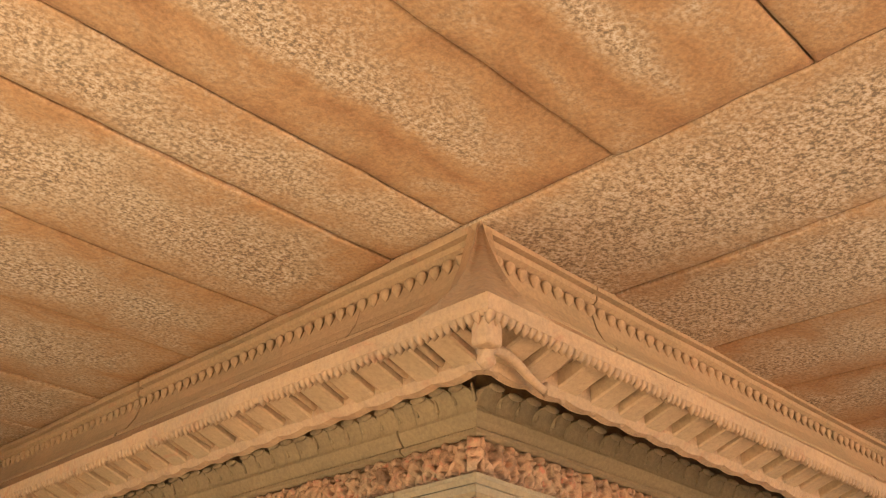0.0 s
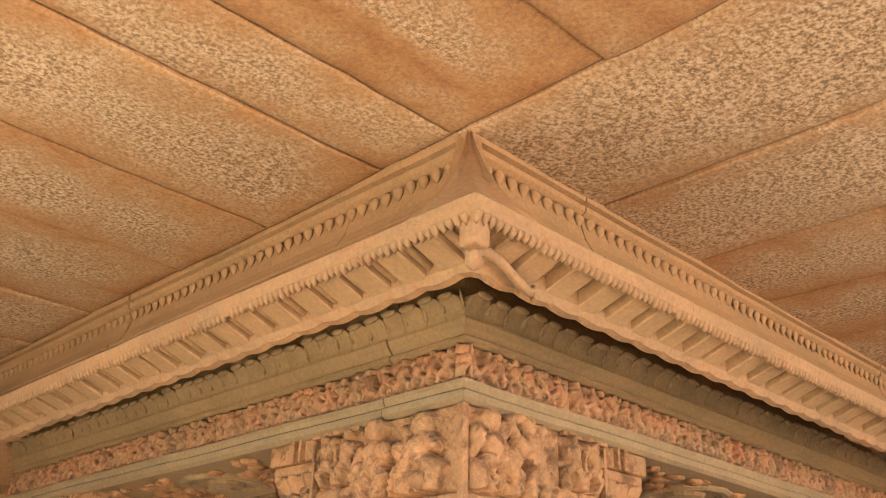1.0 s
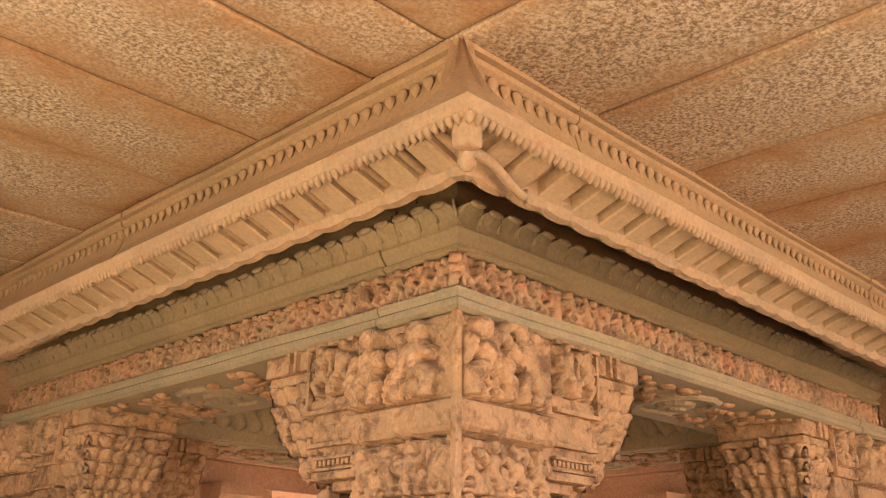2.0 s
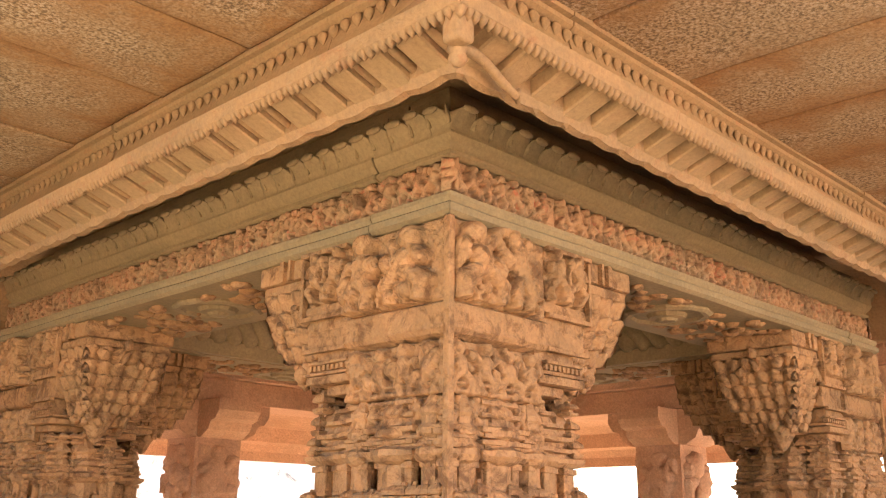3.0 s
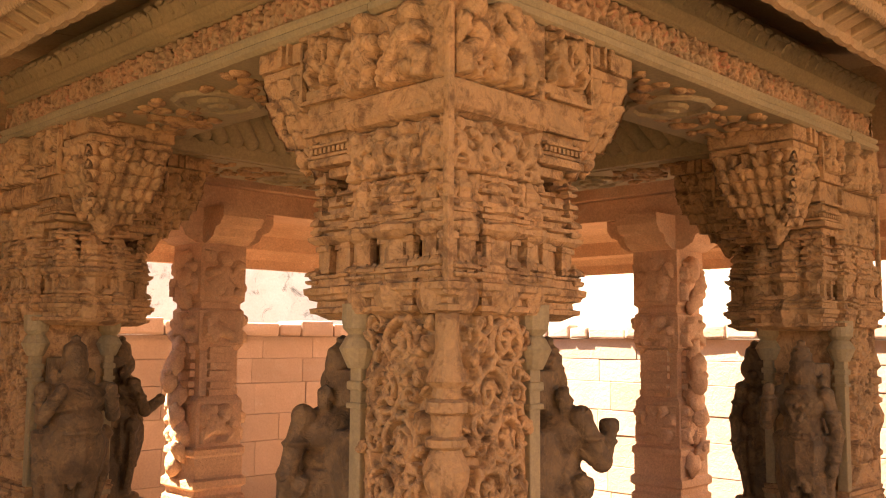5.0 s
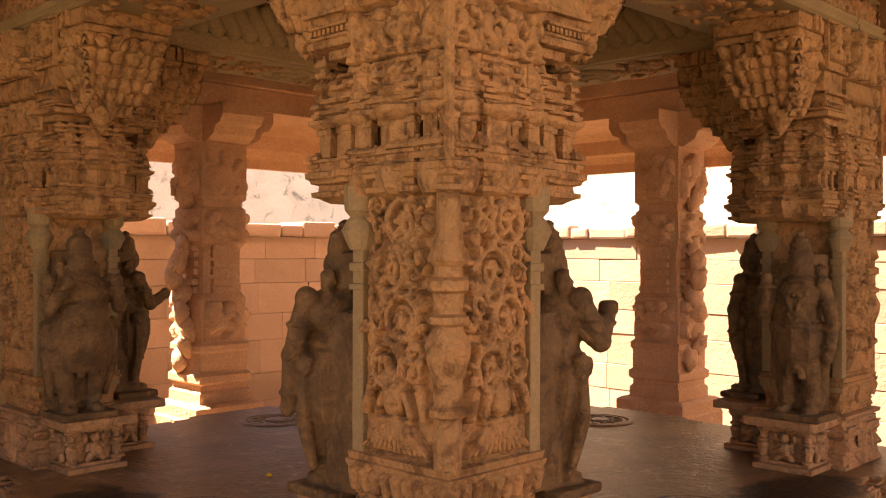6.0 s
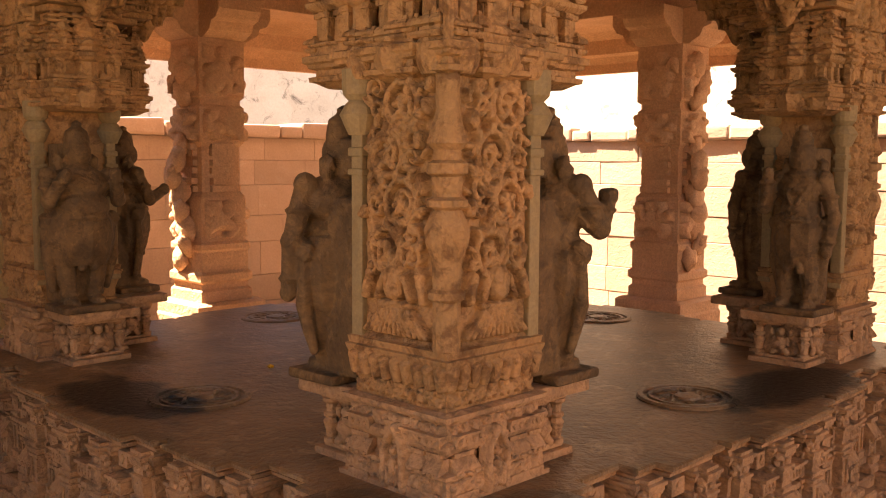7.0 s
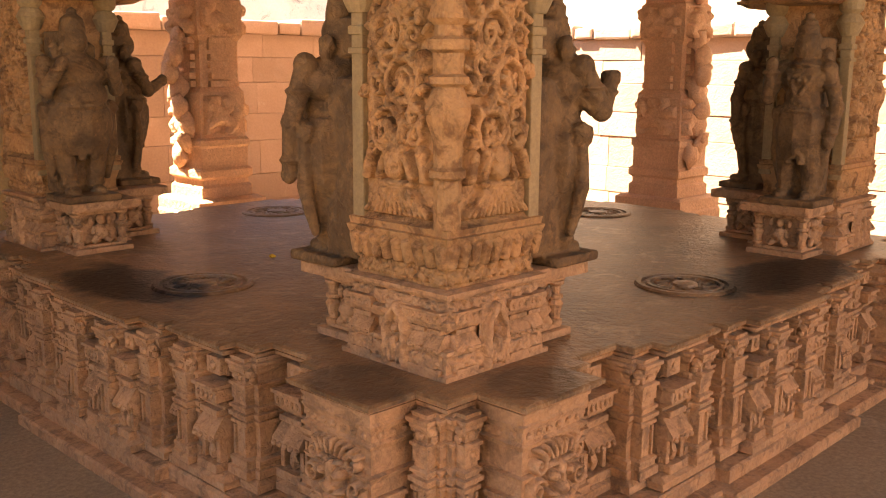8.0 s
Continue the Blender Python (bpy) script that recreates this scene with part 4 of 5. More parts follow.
    for f in (0, 1):
        st = []
        for i in range(9):
            x = 0.03 + 0.40 * i / 8
            st += [(x, 0.012, x, 0.060, 0.021), (x - 0.012, 0.02, x - 0.016, 0.07, 0.006), (x + 0.012, 0.02, x + 0.016, 0.07, 0.006)]
        panel("petal_band", 0.46, 0.088, st, STONE, e, pose(-0.23, -0.211, 1.006, 14) if f == 0 else pose(-0.211, 0.23, 1.006) @ pose(0, 0, 0, 0, 0, -90) @ pose(0, 0, 0, 14), 100, 24, depth=0.012)
        panel("motif_band", 0.40, 0.056, figures(rnd, 0.40, 0.056, 0.055), STONE, e, pose(-0.20, -0.207, 0.950) if f == 0 else pose(-0.207, 0.20, 0.950, 0, 0, -90), 120, 18, depth=0.016, seed=6)
    # shaft: a core, corner colonnettes, flat strips and scroll panels
    bm = bmesh.new()
    moulding(bm, square(0.196), [(0.0, 1.12), (0.0, 2.0)])
    part("shaft", bm, STONE, e)
    bm = bmesh.new()
    cx = -0.190
    lathe(bm, [(1.3 * r, z) for r, z in ((0.034, 1.12), (0.034, 1.28), (0.045, 1.29), (0.045, 1.31), (0.034, 1.32), (0.036, 1.40), (0.052, 1.46), (0.056, 1.50), (0.036, 1.56), (0.05, 1.57), (0.05, 1.59), (0.036, 1.60), (0.036, 1.66), (0.05, 1.67), (0.05, 1.70), (0.034, 1.71), (0.034, 1.74), (0.05, 1.76), (0.04, 1.80), (0.028, 1.86), (0.03, 2.0))], (cx, cx, 0), 12)
    part("colonnette", bm, STONE, e, smooth=False)
    for sx, sy in ((1, -1), (-1, 1), (1, 1)):
        bm = bmesh.new()
        box(bm, sx * 0.194 - 0.027, sx * 0.194 + 0.027, sy * 0.194 - 0.027, sy * 0.194 + 0.027, 1.06, 1.80, 0.006)
        box(bm, sx * 0.194 - 0.036, sx * 0.194 + 0.036, sy * 0.194 - 0.036, sy * 0.194 + 0.036, 1.05, 1.10, 0.008)
        box(bm, sx * 0.194 - 0.036, sx * 0.194 + 0.036, sy * 0.194 - 0.036, sy * 0.194 + 0.036, 1.66, 1.68, 0.006)
        box(bm, sx * 0.194 - 0.036, sx * 0.194 + 0.036, sy * 0.194 - 0.036, sy * 0.194 + 0.036, 1.72, 1.75, 0.008)
        lathe(bm, [(0.04, 1.79), (0.05, 1.81), (0.070, 1.855), (0.05, 1.89), (0.04, 1.90), (0.058, 1.92), (0.062, 1.95), (0.062, 2.0)], (sx * 0.198, sy * 0.198, 0), 16)
        part("corner_strip", bm, STONE_GREY, e)
    for f in (0, 1):
        w, h = 0.335, 0.82
        st = scroll_strokes(rnd, w, h)
        panel("scroll_panel", w, h, st, STONE, e, pose(-0.162, -0.199, 1.145) if f == 0 else pose(-0.199, 0.172, 1.145, 0, 0, -90), 120, 240, depth=0.030, seed=f, label="panel of deeply carved foliage scrolls")
    # tower of shrine-like mouldings over the shaft
    half_plan = [(-0.235, -0.235), (-0.145, -0.235), (-0.145, -0.212), (-0.100, -0.212), (-0.100, -0.25), (0.100, -0.25), (0.100, -0.212), (0.145, -0.212), (0.145, -0.235), (0.25, -0.235), (0.25, -0.20), (0.44, -0.20), (0.44, 0.16), (0.25, 0.16)]
    plan_t = half_plan + [(0.25, 0.25)] + [(y, x) for x, y in half_plan[:0:-1]]
    bm = bmesh.new()
    moulding(bm, plan_t, [(-0.035, 1.95), (-0.004, 1.968), (0.012, 1.972), (0.014, 1.988), (-0.004, 1.992), (-0.006, 2.012), (0.014, 2.018), (0.018, 2.03), (0.028, 2.036), (0.030, 2.056), (0.010, 2.062), (0.008, 2.088), (0.016, 2.092), (0.016, 2.102), (-0.03, 2.106), (-0.03, 2.205), (0.004, 2.208), (0.020, 2.222), (0.022, 2.236), (-0.004, 2.240), (-0.006, 2.252), (0.014, 2.256), (0.014, 2.268), (-0.014, 2.272), (-0.014, 2.290), (0.010, 2.294), (0.014, 2.308), (-0.020, 2.313), (-0.024, 2.335), (-0.004, 2.340), (-0.004, 2.352), (-0.028, 2.357), (-0.030, 2.375), (-0.012, 2.380), (-0.014, 2.392), (-0.034, 2.398), (-0.034, 2.44)])
    for v in bm.verts:
        over = max(0.0, v.co.z - 2.24) * 0.55
        if v.co.x > 0.26:
            v.co.x -= over
        if v.co.y > 0.26:
            v.co.y -= over
    part("tower", bm, STONE, e)
    # rounded, tiered turrets that stand out of the tower
    def turret(r):
        bm = bmesh.new()
        lathe(bm, [(r * a, z) for a, z in ((0.75, 1.965), (0.95, 1.985), (1.1, 2.02), (1.12, 2.05), (0.9, 2.07), (0.9, 2.085), (0.72, 2.095), (0.72, 2.195), (1.0, 2.205), (1.2, 2.222), (1.15, 2.24), (0.85, 2.252), (0.8, 2.272), (1.0, 2.282), (1.02, 2.30), (0.75, 2.315), (0.72, 2.335), (0.85, 2.345), (0.8, 2.362), (0.5, 2.385), (0.3, 2.41), (0.0, 2.425))], (0, 0, 0), 24, 1, 1, 0.05, 8)
        return part("turret", bm, STONE, e)
    spots = [(pose(0.0, -0.195, 0), 0), (pose(-0.195, 0.0, 0, 0, 0, 90), 0)]
    for t in (-0.155, 0.165):
        spots += [(pose(t, -0.205, 0), 1), (pose(-0.205, t, 0, 0, 0, 90), 1)]
    spots += [(pose(0.405, -0.02, 0), 0), (pose(-0.02, 0.405, 0), 0), (pose(0.40, -0.14, 0), 1), (pose(-0.14, 0.40, 0), 1), (pose(0.40, 0.11, 0), 1), (pose(0.11, 0.40, 0), 1)]
    two = [turret(0.082), turret(0.055)]
    used = set()
    for m, i in spots:
        if i in used:
            shared("turret", two[i], e, m)
        else:
            two[i].matrix_basis = m
            used.add(i)
    # little pilasters, niches and antefixes on the tower
    bm = bmesh.new()
    box(bm, -0.016, 0.016, -0.022, 0.01, 2.105, 2.21, 0.004)
    box(bm, -0.024, 0.024, -0.03, 0.01, 2.185, 2.205, 0.004)
    box(bm, -0.022, 0.022, -0.028, 0.01, 2.108, 2.122, 0.004)
    pil = part("pilaster", bm, STONE, e)
    spots = []
    for t in (-0.23, -0.13, -0.05, 0.07, 0.15, 0.23):
        spots += [pose(t, -0.215, 0), pose(-0.215, -t, 0, 0, 0, -90)]
    for t in (-0.15, 0.0, 0.15):
        spots += [pose(0.42, t - 0.02, 0, 0, 0, 90), pose(t - 0.02, 0.42, 0, 0, 0, 180)]
    for t in (0.30, 0.38):
        spots += [pose(t, -0.18, 0), pose(-0.18, t, 0, 0, 0, -90)]
    pil.matrix_basis = spots[0]
    for m in spots[1:]:
        shared("pilaster", pil, e, m)
    bm = bmesh.new()
    moulding(bm, [(-0.024, -0.02), (0.024, -0.02), (0.024, 0.02), (-0.024, 0.02)], [(0.0, -0.004), (0.006, 0.004), (0.006, 0.012), (-0.008, 0.016), (-0.008, 0.026), (0.008, 0.03), (0.006, 0.042), (-0.004, 0.052), (-0.014, 0.056), (-0.016, 0.066)])
    ant = part("antefix", bm, STONE, e)
    size = lambda: Matrix.Diagonal((rnd.uniform(0.8, 1.05), rnd.uniform(0.8, 1.2), rnd.uniform(0.75, 1.2), 1))
    spots = []
    for z, out in ((2.245, 0.225), (2.31, 0.215), (2.385, 0.205), (2.075, 0.242)):
        for t in np.arange(-0.205, 0.22, 0.0475) if z < 2.3 else ():
            spots += [pose(t, -out, z) @ size(), pose(-out, t, z, 0, 0, 90) @ size()]
        for t in np.arange(-0.19, 0.15, 0.06):
            spots += [pose(out + 0.20, t, z, 0, 0, 90) @ size(), pose(t, out + 0.20, z) @ size()]
    ant.matrix_basis = spots[0]
    for m in spots[1:]:
        shared("antefix", ant, e, m)
    for f in (0, 1):
        st = figures(rnd, 0.44, 0.105, 0.072) + [(0.01, 0.05, 0.43, 0.05, 0.006)]
        panel("spire_band", 0.44, 0.105, st, STONE, e, pose(-0.22, -0.205, 2.296) if f == 0 else pose(-0.205, 0.22, 2.296, 0, 0, -90), 130, 34, depth=0.02, seed=23)
    for f in (0, 1):
        st = figures(rnd, 0.50, 0.17, 0.115) + [(0.02, 0.012, 0.46, 0.012, 0.010), (0.02, 0.036, 0.46, 0.036, 0.007)]
        panel("figure_band", 0.48, 0.17, st, STONE, e, pose(-0.24, -0.212, 2.40) if f == 0 else pose(-0.212, 0.24, 2.40, 0, 0, -90), 140, 52, depth=0.022, seed=7)
    # head block of the brackets
    bm = bmesh.new()
    moulding(bm, square(0.235), [(-0.04, 2.42), (-0.04, 2.57), (0.0, 2.585), (0.012, 2.60), (0.012, 2.675), (-0.004, 2.685), (-0.004, 2.952)])
    part("head_block", bm, STONE, e)
    bm = bmesh.new()
    box(bm, -0.256, -0.230, -0.256, -0.230, 2.02, 2.95, 0.006)
    part("arris", bm, STONE, e)
    for f in (0, 1):
        st = figures(rnd, 0.43, 0.26, 0.19) + figures(rnd, 0.43, 0.10, 0.08)
        panel("figure_panel", 0.45, 0.262, st, STONE, e, pose(-0.222, -0.239, 2.686) if f == 0 else pose(-0.239, 0.222, 2.686, 0, 0, -90), 150, 84, depth=0.034, seed=9)
    scallop_arm(e, False)
    scallop_arm(e, True)
    e.matrix_basis = at
    return e


corner = lambda k: side_pose(k) @ pose(-PILLAR, -PILLAR, 0)
first_pillar = pillar(corner(0))
for k in (1, 2, 3):
    copy_thing(first_pillar, corner(k))

# ---- outer hall and the courtyard ----
def outer_pillar(at):
    e = thing("outer_pillar", "sunlit pinkish stone pillar with carved faces and a cross corbel", "pillar", "outer hall pillars")
    rnd = random.Random(8)
    bm = bmesh.new()
    moulding(bm, square(0.27), [(0.04, 0.0), (0.04, 0.5), (0.03, 0.52), (0.03, 0.60), (0.0, 0.62), (-0.02, 0.62)])
    part("base", bm, OUTER, e)
    bm = bmesh.new()
    moulding(bm, square(0.195), [(0.03, 0.62), (0.03, 0.70), (0.01, 0.72), (0.01, 0.76), (0.035, 0.78), (0.035, 0.83), (0.012, 0.85), (0.012, 1.0), (0.025, 1.02), (0.025, 1.06), (0.0, 1.08), (0.0, 1.42), (-0.03, 1.46), (-0.03, 1.80), (0.0, 1.84), (0.0, 2.10), (-0.02, 2.12), (-0.02, 2.16), (0.004, 2.18), (0.004, 2.613)])
    part("shaft", bm, OUTER, e)
    bm = bmesh.new()
    for i in range(4):
        m = pose(0, 0, 0, 0, 0, 90 * i)
        for z in (1.46, 1.52, 1.60, 1.66, 1.73, 1.78):
            v0 = len(bm.verts)
            vs = box(bm, -0.10, 0.10, -0.20 - rnd.uniform(0, 0.02), -0.15, z, z + 0.045, 0)
            for v in vs:
                v.co = m @ v.co
    part("cube_band", bm, OUTER, e)
    for i in range(4):
        for z, h in ((1.10, 0.30), (1.85, 0.24), (2.20, 0.36)):
            st = figures(rnd, 0.30, h, 0.28)
            panel("carved_face", 0.34, h, st, OUTER, e, pose(0, 0, 0, 0, 0, 90 * i) @ pose(-0.17, -0.199, z), 44, 40, depth=0.03, seed=i)
    # a rearing beast and small shapes carved out of one face
    bm = bmesh.new()
    for z, dx, r in ((0.95, 0.05, 0.07), (1.05, 0.07, 0.06), (1.18, 0.05, 0.08), (1.32, 0.09, 0.07), (1.45, 0.07, 0.08), (1.58, 0.12, 0.07), (1.70, 0.10, 0.075), (1.82, 0.06, 0.06), (1.98, 0.04, 0.06), (2.2, 0.05, 0.07), (2.34, 0.07, 0.07), (2.46, 0.05, 0.08)):
        blob(bm, (-0.17 - dx, rnd.uniform(-0.06, 0.06), z), (r * 0.8, r * 1.3, r * 1.5), Euler((rnd.random() - 0.5, rnd.random() - 0.5, 0)), 2, 0.5)
    limb(bm, (-0.24, 0.02, 1.70), (-0.33, 0.02, 1.62), 0.04, 0.03)
    limb(bm, (-0.22, -0.03, 1.20), (-0.28, -0.03, 1.05), 0.04, 0.03)
    part("rearing_beast", bm, OUTER, e, smooth=True)
    bm = bmesh.new()
    for m in (pose(0, 0, 0), pose(0, 0, 0, 0, 0, 90)):
        prof = [(-0.46, 2.88), (-0.46, 2.80), (-0.42, 2.74), (-0.36, 2.72), (-0.33, 2.66), (-0.24, 2.61), (0.24, 2.61), (0.33, 2.66), (0.36, 2.72), (0.42, 2.74), (0.46, 2.80), (0.46, 2.88)]
        a = [bm.verts.new(m @ Vector((x, -0.185 if m[0][0] > 0.5 else -0.183, z))) for x, z in prof]
        b = [bm.verts.new(m @ Vector((x, 0.185 if m[0][0] > 0.5 else 0.183, z))) for x, z in prof]
        for i in range(len(prof)):
            bm.faces.new((a[i], a[(i + 1) % len(prof)], b[(i + 1) % len(prof)], b[i]))
        bm.faces.new(a[::-1]), bm.faces.new(b)
    part("corbel", bm, OUTER, e)
    e.matrix_basis = at
    return e


LEFT_Y, RIGHT_X = 6.96, 7.16
op = outer_pillar(pose(4.43, LEFT_Y, 0))
for x, y in ((RIGHT_X, 4.52), (2.0, LEFT_Y), (RIGHT_X, 1.9), (RIGHT_X, LEFT_Y), (-0.7, LEFT_Y), (RIGHT_X, -0.7)):
    copy_thing(op, pose(x, y, 0, 0, 0, 90 if x == RIGHT_X else 0))

# beams on the outer pillars, closing up to the ceiling, and the curved outer eave
def outer_beam(m, length, label):
    e = thing("hall_beam", label, "beam", "outer hall beams")
    bm = bmesh.new()
    box(bm, -length / 2, length / 2, -0.2, 0.2, 2.884, 3.06, 0.008)
    box(bm, -length / 2, length / 2, -0.26, 0.2, 3.064, 3.20, 0.008)
    box(bm, -length / 2, length / 2, -0.21, 0.22, 3.204, TOP + 0.1, 0.008)
    part("lintel", bm, OUTER, e)
    bm = bmesh.new()
    n = int(length / 0.05)
    for i in range(n):
        x = -length / 2 + (i + 0.5) * length / n
        box(bm, x - 0.015, x + 0.015, -0.275, -0.255, 3.165, 3.198)
    o = part("dentil_row", bm, OUTER, e)
    o["kind"] = "stuff"
    bm = bmesh.new()
    prof = [(0.22, 3.05), (0.40, 3.00), (0.58, 2.90), (0.70, 2.76), (0.76, 2.58), (0.76, 2.52), (0.70, 2.52), (0.68, 2.60), (0.62, 2.66), (0.56, 2.68), (0.52, 2.80), (0.40, 2.86), (0.22, 2.90)]
    n = int(length / 0.6)
    rows = []
    a = [bm.verts.new((-length / 2, y, z)) for y, z in prof]
    b = [bm.verts.new((length / 2, y, z)) for y, z in prof]
    for i in range(len(prof)):
        bm.faces.new((a[i], a[(i + 1) % len(prof)], b[(i + 1) % len(prof)], b[i]))
    bm.faces.new(a[::-1]), bm.faces.new(b)
    part("eave_slab", bm, OUTER, e)
    e.matrix_basis = m
    return e


outer_beam(pose(2.15, LEFT_Y, 0), 10.3, "orange stone lintel and curved eave on the outer pillars")
outer_beam(pose(RIGHT_X, 2.0, 0, 0, 0, -90), 10.0, "orange stone lintel and curved eave on the outer pillars")

# courtyard walls, stone by stone
def court_wall(name, m, length, seed, upper):
    rnd = random.Random(seed)
    e = thing(name, "sunlit wall of large squared pink stones under stained whitewash", "wall", kind="structure")
    bm = bmesh.new()
    box(bm, -length / 2, length / 2, 0.03, 0.5, 0, 1.92)
    part("core", bm, WALL, e)
    base = {}
    z = 0.0
    for h in (0.30, 0.27, 0.33, 0.26, 0.30, 0.24, 0.22):
        x = -length / 2 + rnd.uniform(-0.5, 0)
        while x < length / 2:
            w = rnd.choice((0.62, 0.8, 1.0))
            key = (w, h)
            m2 = pose(x + w / 2, rnd.uniform(-0.006, 0.006), z, 0, 0, rnd.uniform(-0.4, 0.4))
            if key not in base:
                bm = bmesh.new()
                box(bm, -w / 2 + 0.0015, w / 2 - 0.0015, 0, 0.06, 0.0015, h - 0.0015, 0.006)
                base[key] = part("stone", bm, WALL, e)
                base[key].matrix_basis = m2
            else:
                shared("stone", base[key], e, m2)
            x += w
        z += h
    x = -length / 2
    while x < length / 2:
        w = rnd.uniform(0.22, 0.5)
        bm = bmesh.new()
        box(bm, x + 0.003, x + w - 0.003, -0.04 - rnd.uniform(0, 0.02), 0.40, 1.922, 2.06 + rnd.uniform(-0.025, 0.025), 0.025, 0.008)
        part("cap_stone", bm, WALL, e, "rough pale cap stone")
        x += w
    if upper:
        bm = bmesh.new()
        n = int(length / 0.25)
        lo, hi = [], []
        for i in range(n + 1):
            x = -length / 2 + length * i / n
            lo.append(bm.verts.new((x, 0.12, 2.0)))
            hi.append(bm.verts.new((x, 0.14, 3.6 + 0.05 * noise.noise((x, seed, 0)))))
        for i in range(n):
            bm.faces.new((lo[i], lo[i + 1], hi[i + 1], hi[i]))
        back = bmesh.ops.extrude_face_region(bm, geom=list(bm.faces))
        for v in back["geom"]:
            if isinstance(v, bmesh.types.BMVert):
                v.co.y += 0.3
        part("whitewashed_upper_wall", bm, PLASTER, e, "whitewash with black rain stains")
    e.matrix_basis = m


court_wall("wall_north", pose(3.0, 8.3, 0), 13.0, 3, False)
court_wall("wall_east", pose(9.02, 2.0, 0, 0, 0, -90), 13.0, 6, True)

bm = bmesh.new()
box(bm, -6, 16, 12.6, 13.0, 0, 4.6, 0.02)
tagged(part("building_wall", bm, PLASTER), "tall whitewashed wall with black rain stains beyond the courtyard", "wall", kind="structure")

# unseen plain walls, added to bounce sun and hide low sky, closing the courtyard
for name, x0, x1, y0, y1, z1, words in (("wall_south", -7, 16, -8.4, -8.0, 3.0, "unseen plain pale wall added to bounce sun and hide sky"), ("wall_west", -7.4, -7, -8.4, 13.0, 3.0, "unseen plain pale wall added to bounce sun and hide sky")):
    bm = bmesh.new()
    box(bm, x0, x1, y0, y1, 0, z1, 0.02)
    tagged(part(name, bm, WALL), words, "wall", kind="structure")

# unseen walls added to block light; they close the hall's corner behind the walk
for name, x0, x1, y0, y1 in (("wall_hall_west", -1.9, -1.603, -2.0, -0.6), ("wall_hall_side", -1.9, -1.603, 4.8, 7.3), ("wall_hall_south", -1.9, -0.6, -2.3, -2.003), ("wall_hall_north", -1.9, 3.1, 7.302, 7.6), ("wall_hall_east", 7.502, 7.8, -2.3, 2.5)):
    bm = bmesh.new()
    box(bm, x0, x1, y0, y1, 0, TOP + 0.45, 0.02)
    tagged(part(name, bm, STONE_GREY), "unseen plain wall added to keep light out of the hall", "wall", kind="structure")

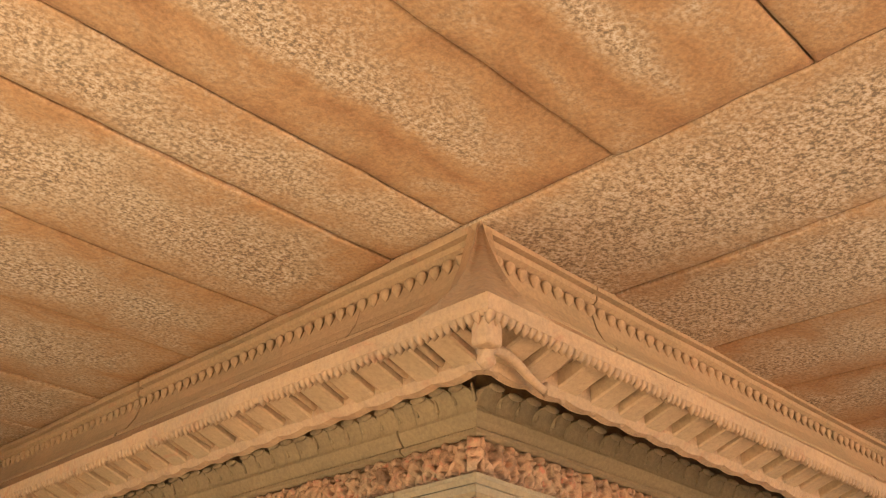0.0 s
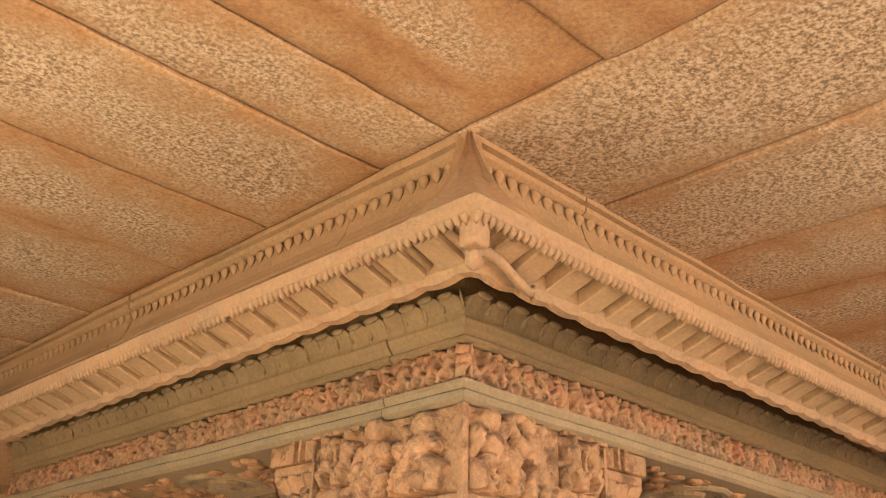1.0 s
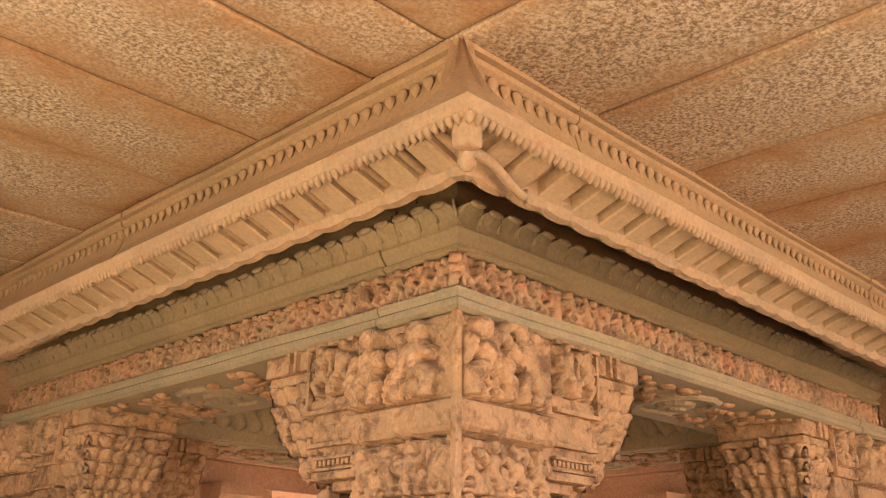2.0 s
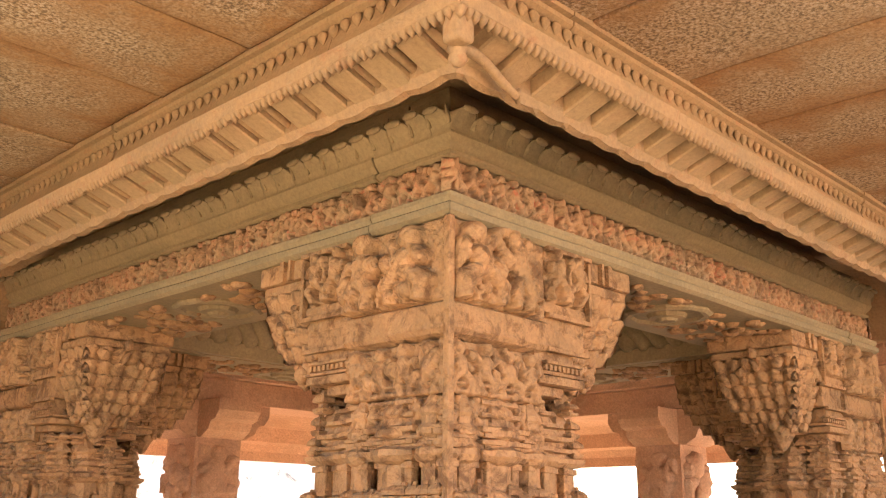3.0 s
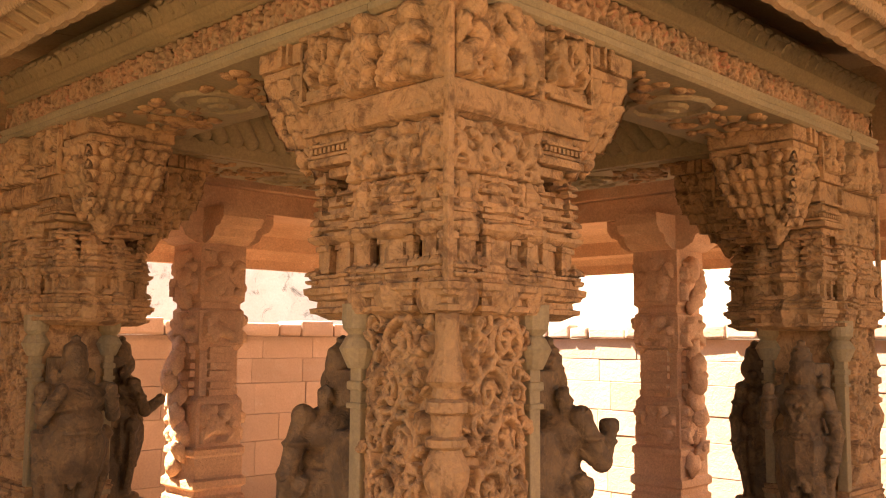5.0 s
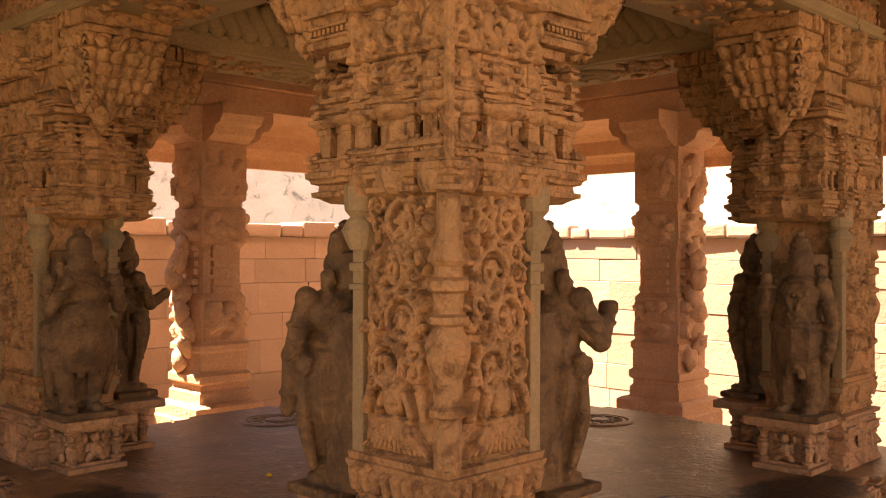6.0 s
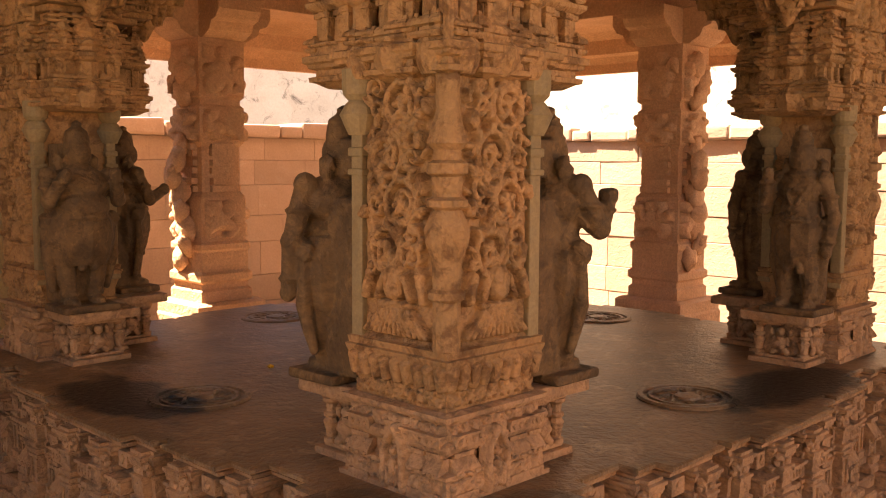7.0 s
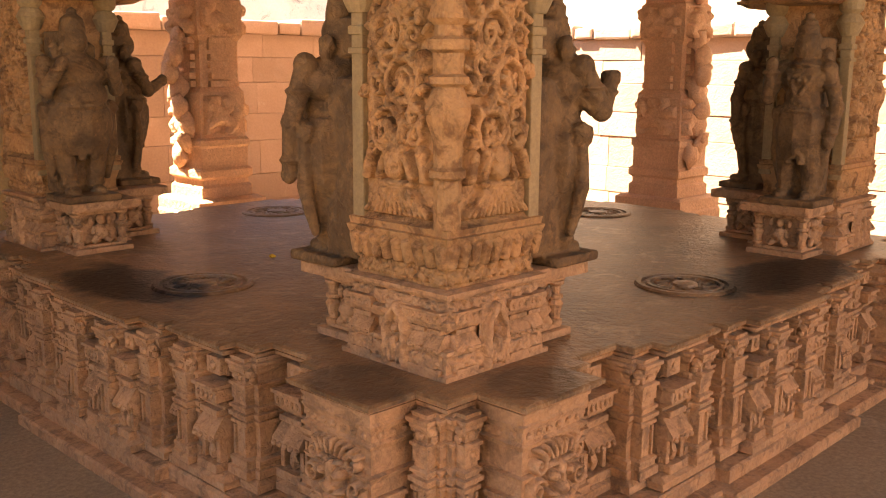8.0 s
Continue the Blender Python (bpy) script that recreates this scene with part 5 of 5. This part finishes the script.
# ---- statues on the pillar stands: plain shapes, shade put into their stone colour, facing +x ----
def statue(variant, at, label):
    bm = bmesh.new()
    rnd = random.Random(variant)
    stout, slim = variant in (0, 2), variant in (3,)
    k = 1.2 if stout else 0.9 if slim else 1.06
    box(bm, -0.12, 0.13, -0.14, 0.14, 0.0, 0.035, 0.012)
    for s in (-1, 1):
        limb(bm, (0.0, s * 0.062 * k, 0.40), (0.01, s * 0.066 * k, 0.22), 0.066 * k, 0.05)
        limb(bm, (0.01, s * 0.066 * k, 0.22), (0.0, s * 0.062, 0.06), 0.05, 0.034)
        blob(bm, (0.035, s * 0.064, 0.05), (0.065, 0.035, 0.025), None, 2)
        for z in (0.075, 0.205):
            limb(bm, (0.0, s * 0.064, z), (0.0, s * 0.064, z + 0.015), 0.045, 0.045, 12)
    # kilt, sash and belly
    lathe(bm, [(0.085, 0.0), (0.10, 0.04), (0.115, 0.12), (0.112, 0.19), (0.092, 0.25)], (0.0, 0, 0.22), 27, 1.0 * k, 1.2 * k, 0.05, 9)
    blob(bm, (0.035 if stout else 0.0, 0, 0.49), (0.10 * k, 0.105 * k, 0.08), None, 3, 0.06)
    lathe(bm, [(0.10, 0), (0.112, 0.01), (0.10, 0.025)], (0.01, 0, 0.43), 18, k, k * 1.05)
    blob(bm, (0.0, 0, 0.585), (0.09 * k, 0.135 * k, 0.09), None, 3, 0.05)
    for s in (-1, 1):
        blob(bm, (0.0, s * 0.125 * k, 0.635), (0.045, 0.042, 0.04), None, 2)
    lathe(bm, [(0.07, 0.0), (0.085, 0.012), (0.05, 0.04), (0.036, 0.06)], (0, 0, 0.64), 16)
    blob(bm, (0.015, 0, 0.735), (0.060, 0.056, 0.064), None, 3)
    # crown
    if variant % 2:
        lathe(bm, [(0.055, 0.0), (0.058, 0.02), (0.048, 0.03), (0.05, 0.06), (0.038, 0.07), (0.04, 0.085), (0.02, 0.095), (0.022, 0.115), (0.0, 0.125)], (0.0, 0, 0.765), 16)
    else:
        lathe(bm, [(0.058, 0.0), (0.06, 0.03), (0.052, 0.075), (0.03, 0.09), (0.022, 0.095), (0.024, 0.11), (0.0, 0.125)], (-0.01, 0, 0.765), 16)
    # arms
    def arm(s, elbow, wrist):
        sh = (0.0, s * 0.125 * k, 0.63)
        limb(bm, sh, elbow, 0.037, 0.032, 12)
        limb(bm, elbow, wrist, 0.034, 0.027, 12)
        blob(bm, elbow, (0.039, 0.039, 0.039), None, 2)
        blob(bm, wrist, (0.032, 0.03, 0.034), None, 2)
        mid = Vector(sh).lerp(Vector(elbow), 0.45)
        blob(bm, mid, (0.050, 0.050, 0.016), None, 2)
        blob(bm, Vector(elbow).lerp(Vector(wrist), 0.72), (0.042, 0.042, 0.015), None, 2)
    if variant == 0:
        arm(1, (0.02, 0.195, 0.46), (0.06, 0.180, 0.29))
        arm(-1, (0.02, -0.19, 0.47), (0.10, -0.13, 0.42))
    elif variant == 1:
        arm(1, (0.06, 0.17, 0.50), (0.15, 0.13, 0.56))
        arm(-1, (0.07, -0.165, 0.50), (0.16, -0.135, 0.575))
        blob(bm, (0.07, -0.12, 0.54), (0.07, 0.05, 0.06), None, 2, 0.3)
        lathe(bm, [(0.022, 0.0), (0.036, 0.012), (0.036, 0.04), (0.026, 0.05)], (0.165, -0.135, 0.575), 12)
    elif variant == 2:
        arm(1, (0.06, 0.17, 0.52), (0.14, 0.12, 0.64))
        arm(-1, (0.06, -0.17, 0.52), (0.14, -0.12, 0.64))
    elif variant == 3:
        arm(1, (0.0, 0.16, 0.46), (0.02, 0.14, 0.30))
        arm(-1, (0.03, -0.17, 0.50), (0.09, -0.13, 0.66))
    else:
        arm(1, (0.02, 0.18, 0.48), (0.02, 0.17, 0.32))
        arm(-1, (0.05, -0.18, 0.50), (0.16, -0.15, 0.55))
    # garlands and hanging cloth
    for s in (-1, 1):
        limb(bm, (0.075 * k, s * 0.02, 0.42), (0.07 * k, s * 0.03, 0.20), 0.014, 0.02)
        limb(bm, (0.07 * k, s * 0.06, 0.60), (0.095 * k, s * 0.015, 0.52), 0.010, 0.010)
    # hip knots with streamers, necklaces, girdle loops and ear rings
    for s in (-1, 1):
        blob(bm, (-0.005, s * 0.135 * k, 0.425), (0.045, 0.035, 0.04), None, 2, 0.4)
        limb(bm, (-0.01, s * 0.14 * k, 0.41), (0.0, s * 0.135 * k, 0.25), 0.020, 0.028, 8)
        limb(bm, (0.0, s * 0.135 * k, 0.25), (-0.02, s * 0.11 * k, 0.10), 0.026, 0.016, 8)
        blob(bm, (0.0, s * 0.052, 0.715), (0.016, 0.014, 0.03), None, 2)
        blob(bm, (-0.03, s * 0.085, 0.69), (0.03, 0.03, 0.045), None, 2, 0.4)
        for i in range(4):
            blob(bm, (0.098 * k - 0.012 * i, s * (0.012 + 0.028 * i) * k, 0.375 - 0.012 * abs(1.5 - i)), (0.014, 0.016, 0.022), None, 1)
    for i in range(9):
        a = -1.3 + 2.6 * i / 8
        blob(bm, (0.085 * math.cos(a), 0.10 * k * math.sin(a), 0.615 - 0.035 * math.cos(a)), (0.014, 0.014, 0.012), None, 1)
        blob(bm, (0.105 * k * math.cos(a), 0.115 * k * math.sin(a), 0.448), (0.013, 0.013, 0.014), None, 1)
    blob(bm, (0.066, 0, 0.73), (0.012, 0.009, 0.018), None, 1)
    # struts that tie it to the pillar
    box(bm, -0.22, 0.0, -0.055, 0.055, 0.66, 0.78, 0.006)
    box(bm, -0.20, -0.02, -0.085 * k, 0.085 * k, 0.03, 0.60, 0.03)
    box(bm, -0.22, 0.0, -0.05, 0.05, 0.34, 0.45, 0.006)
    for v in bm.verts:
        v.co += 0.004 * noise.noise_vector(v.co * 14 + Vector((variant, 0, 0)))
        v.co.z *= 1.09
        v.co.y *= 1.06
    o = part("statue", bm, STONE_SHADED, smooth=True)
    skin = o.modifiers.new("skin", "REMESH")
    skin.mode, skin.voxel_size, skin.use_smooth_shade = "VOXEL", 0.006, True
    tagged(o, label, "statue", "pillar statues")
    o.matrix_basis = at
    return o


STAND = 0.932
kinds = {0: (1, 0), 1: (4, 3), 2: (1, 0), 3: (2, 4)}
words = {0: "stout shaded stone statue with a domed crown", 1: "shaded stone statue with a tall crown holding a jar", 2: "pot-bellied shaded stone statue with raised forearms",
         3: "slender shaded stone statue with one arm raised", 4: "shaded stone statue with parted legs and tall crown"}
for k in (0, 1, 2, 3):
    a, b = kinds[k]
    statue(a, corner(k) @ pose(0.43, -0.088, STAND), words[a])
    statue(b, corner(k) @ pose(-0.088, 0.43, STAND, 0, 0, 90), words[b])

# a marigold on the deck
bm = bmesh.new()
for i in range(14):
    a = i * 2.4
    blob(bm, (0.011 * math.cos(a) * (i / 14), 0.011 * math.sin(a) * (i / 14), 0.012 + 0.006 * (1 - i / 14)), (0.010, 0.010, 0.008), None, 1)
o = part("flower", bm, FLOWER)
tagged(o, "small orange marigold lying on the dark deck", "flower")
o.matrix_basis = pose(3.17, 4.39, DECK + 0.002)
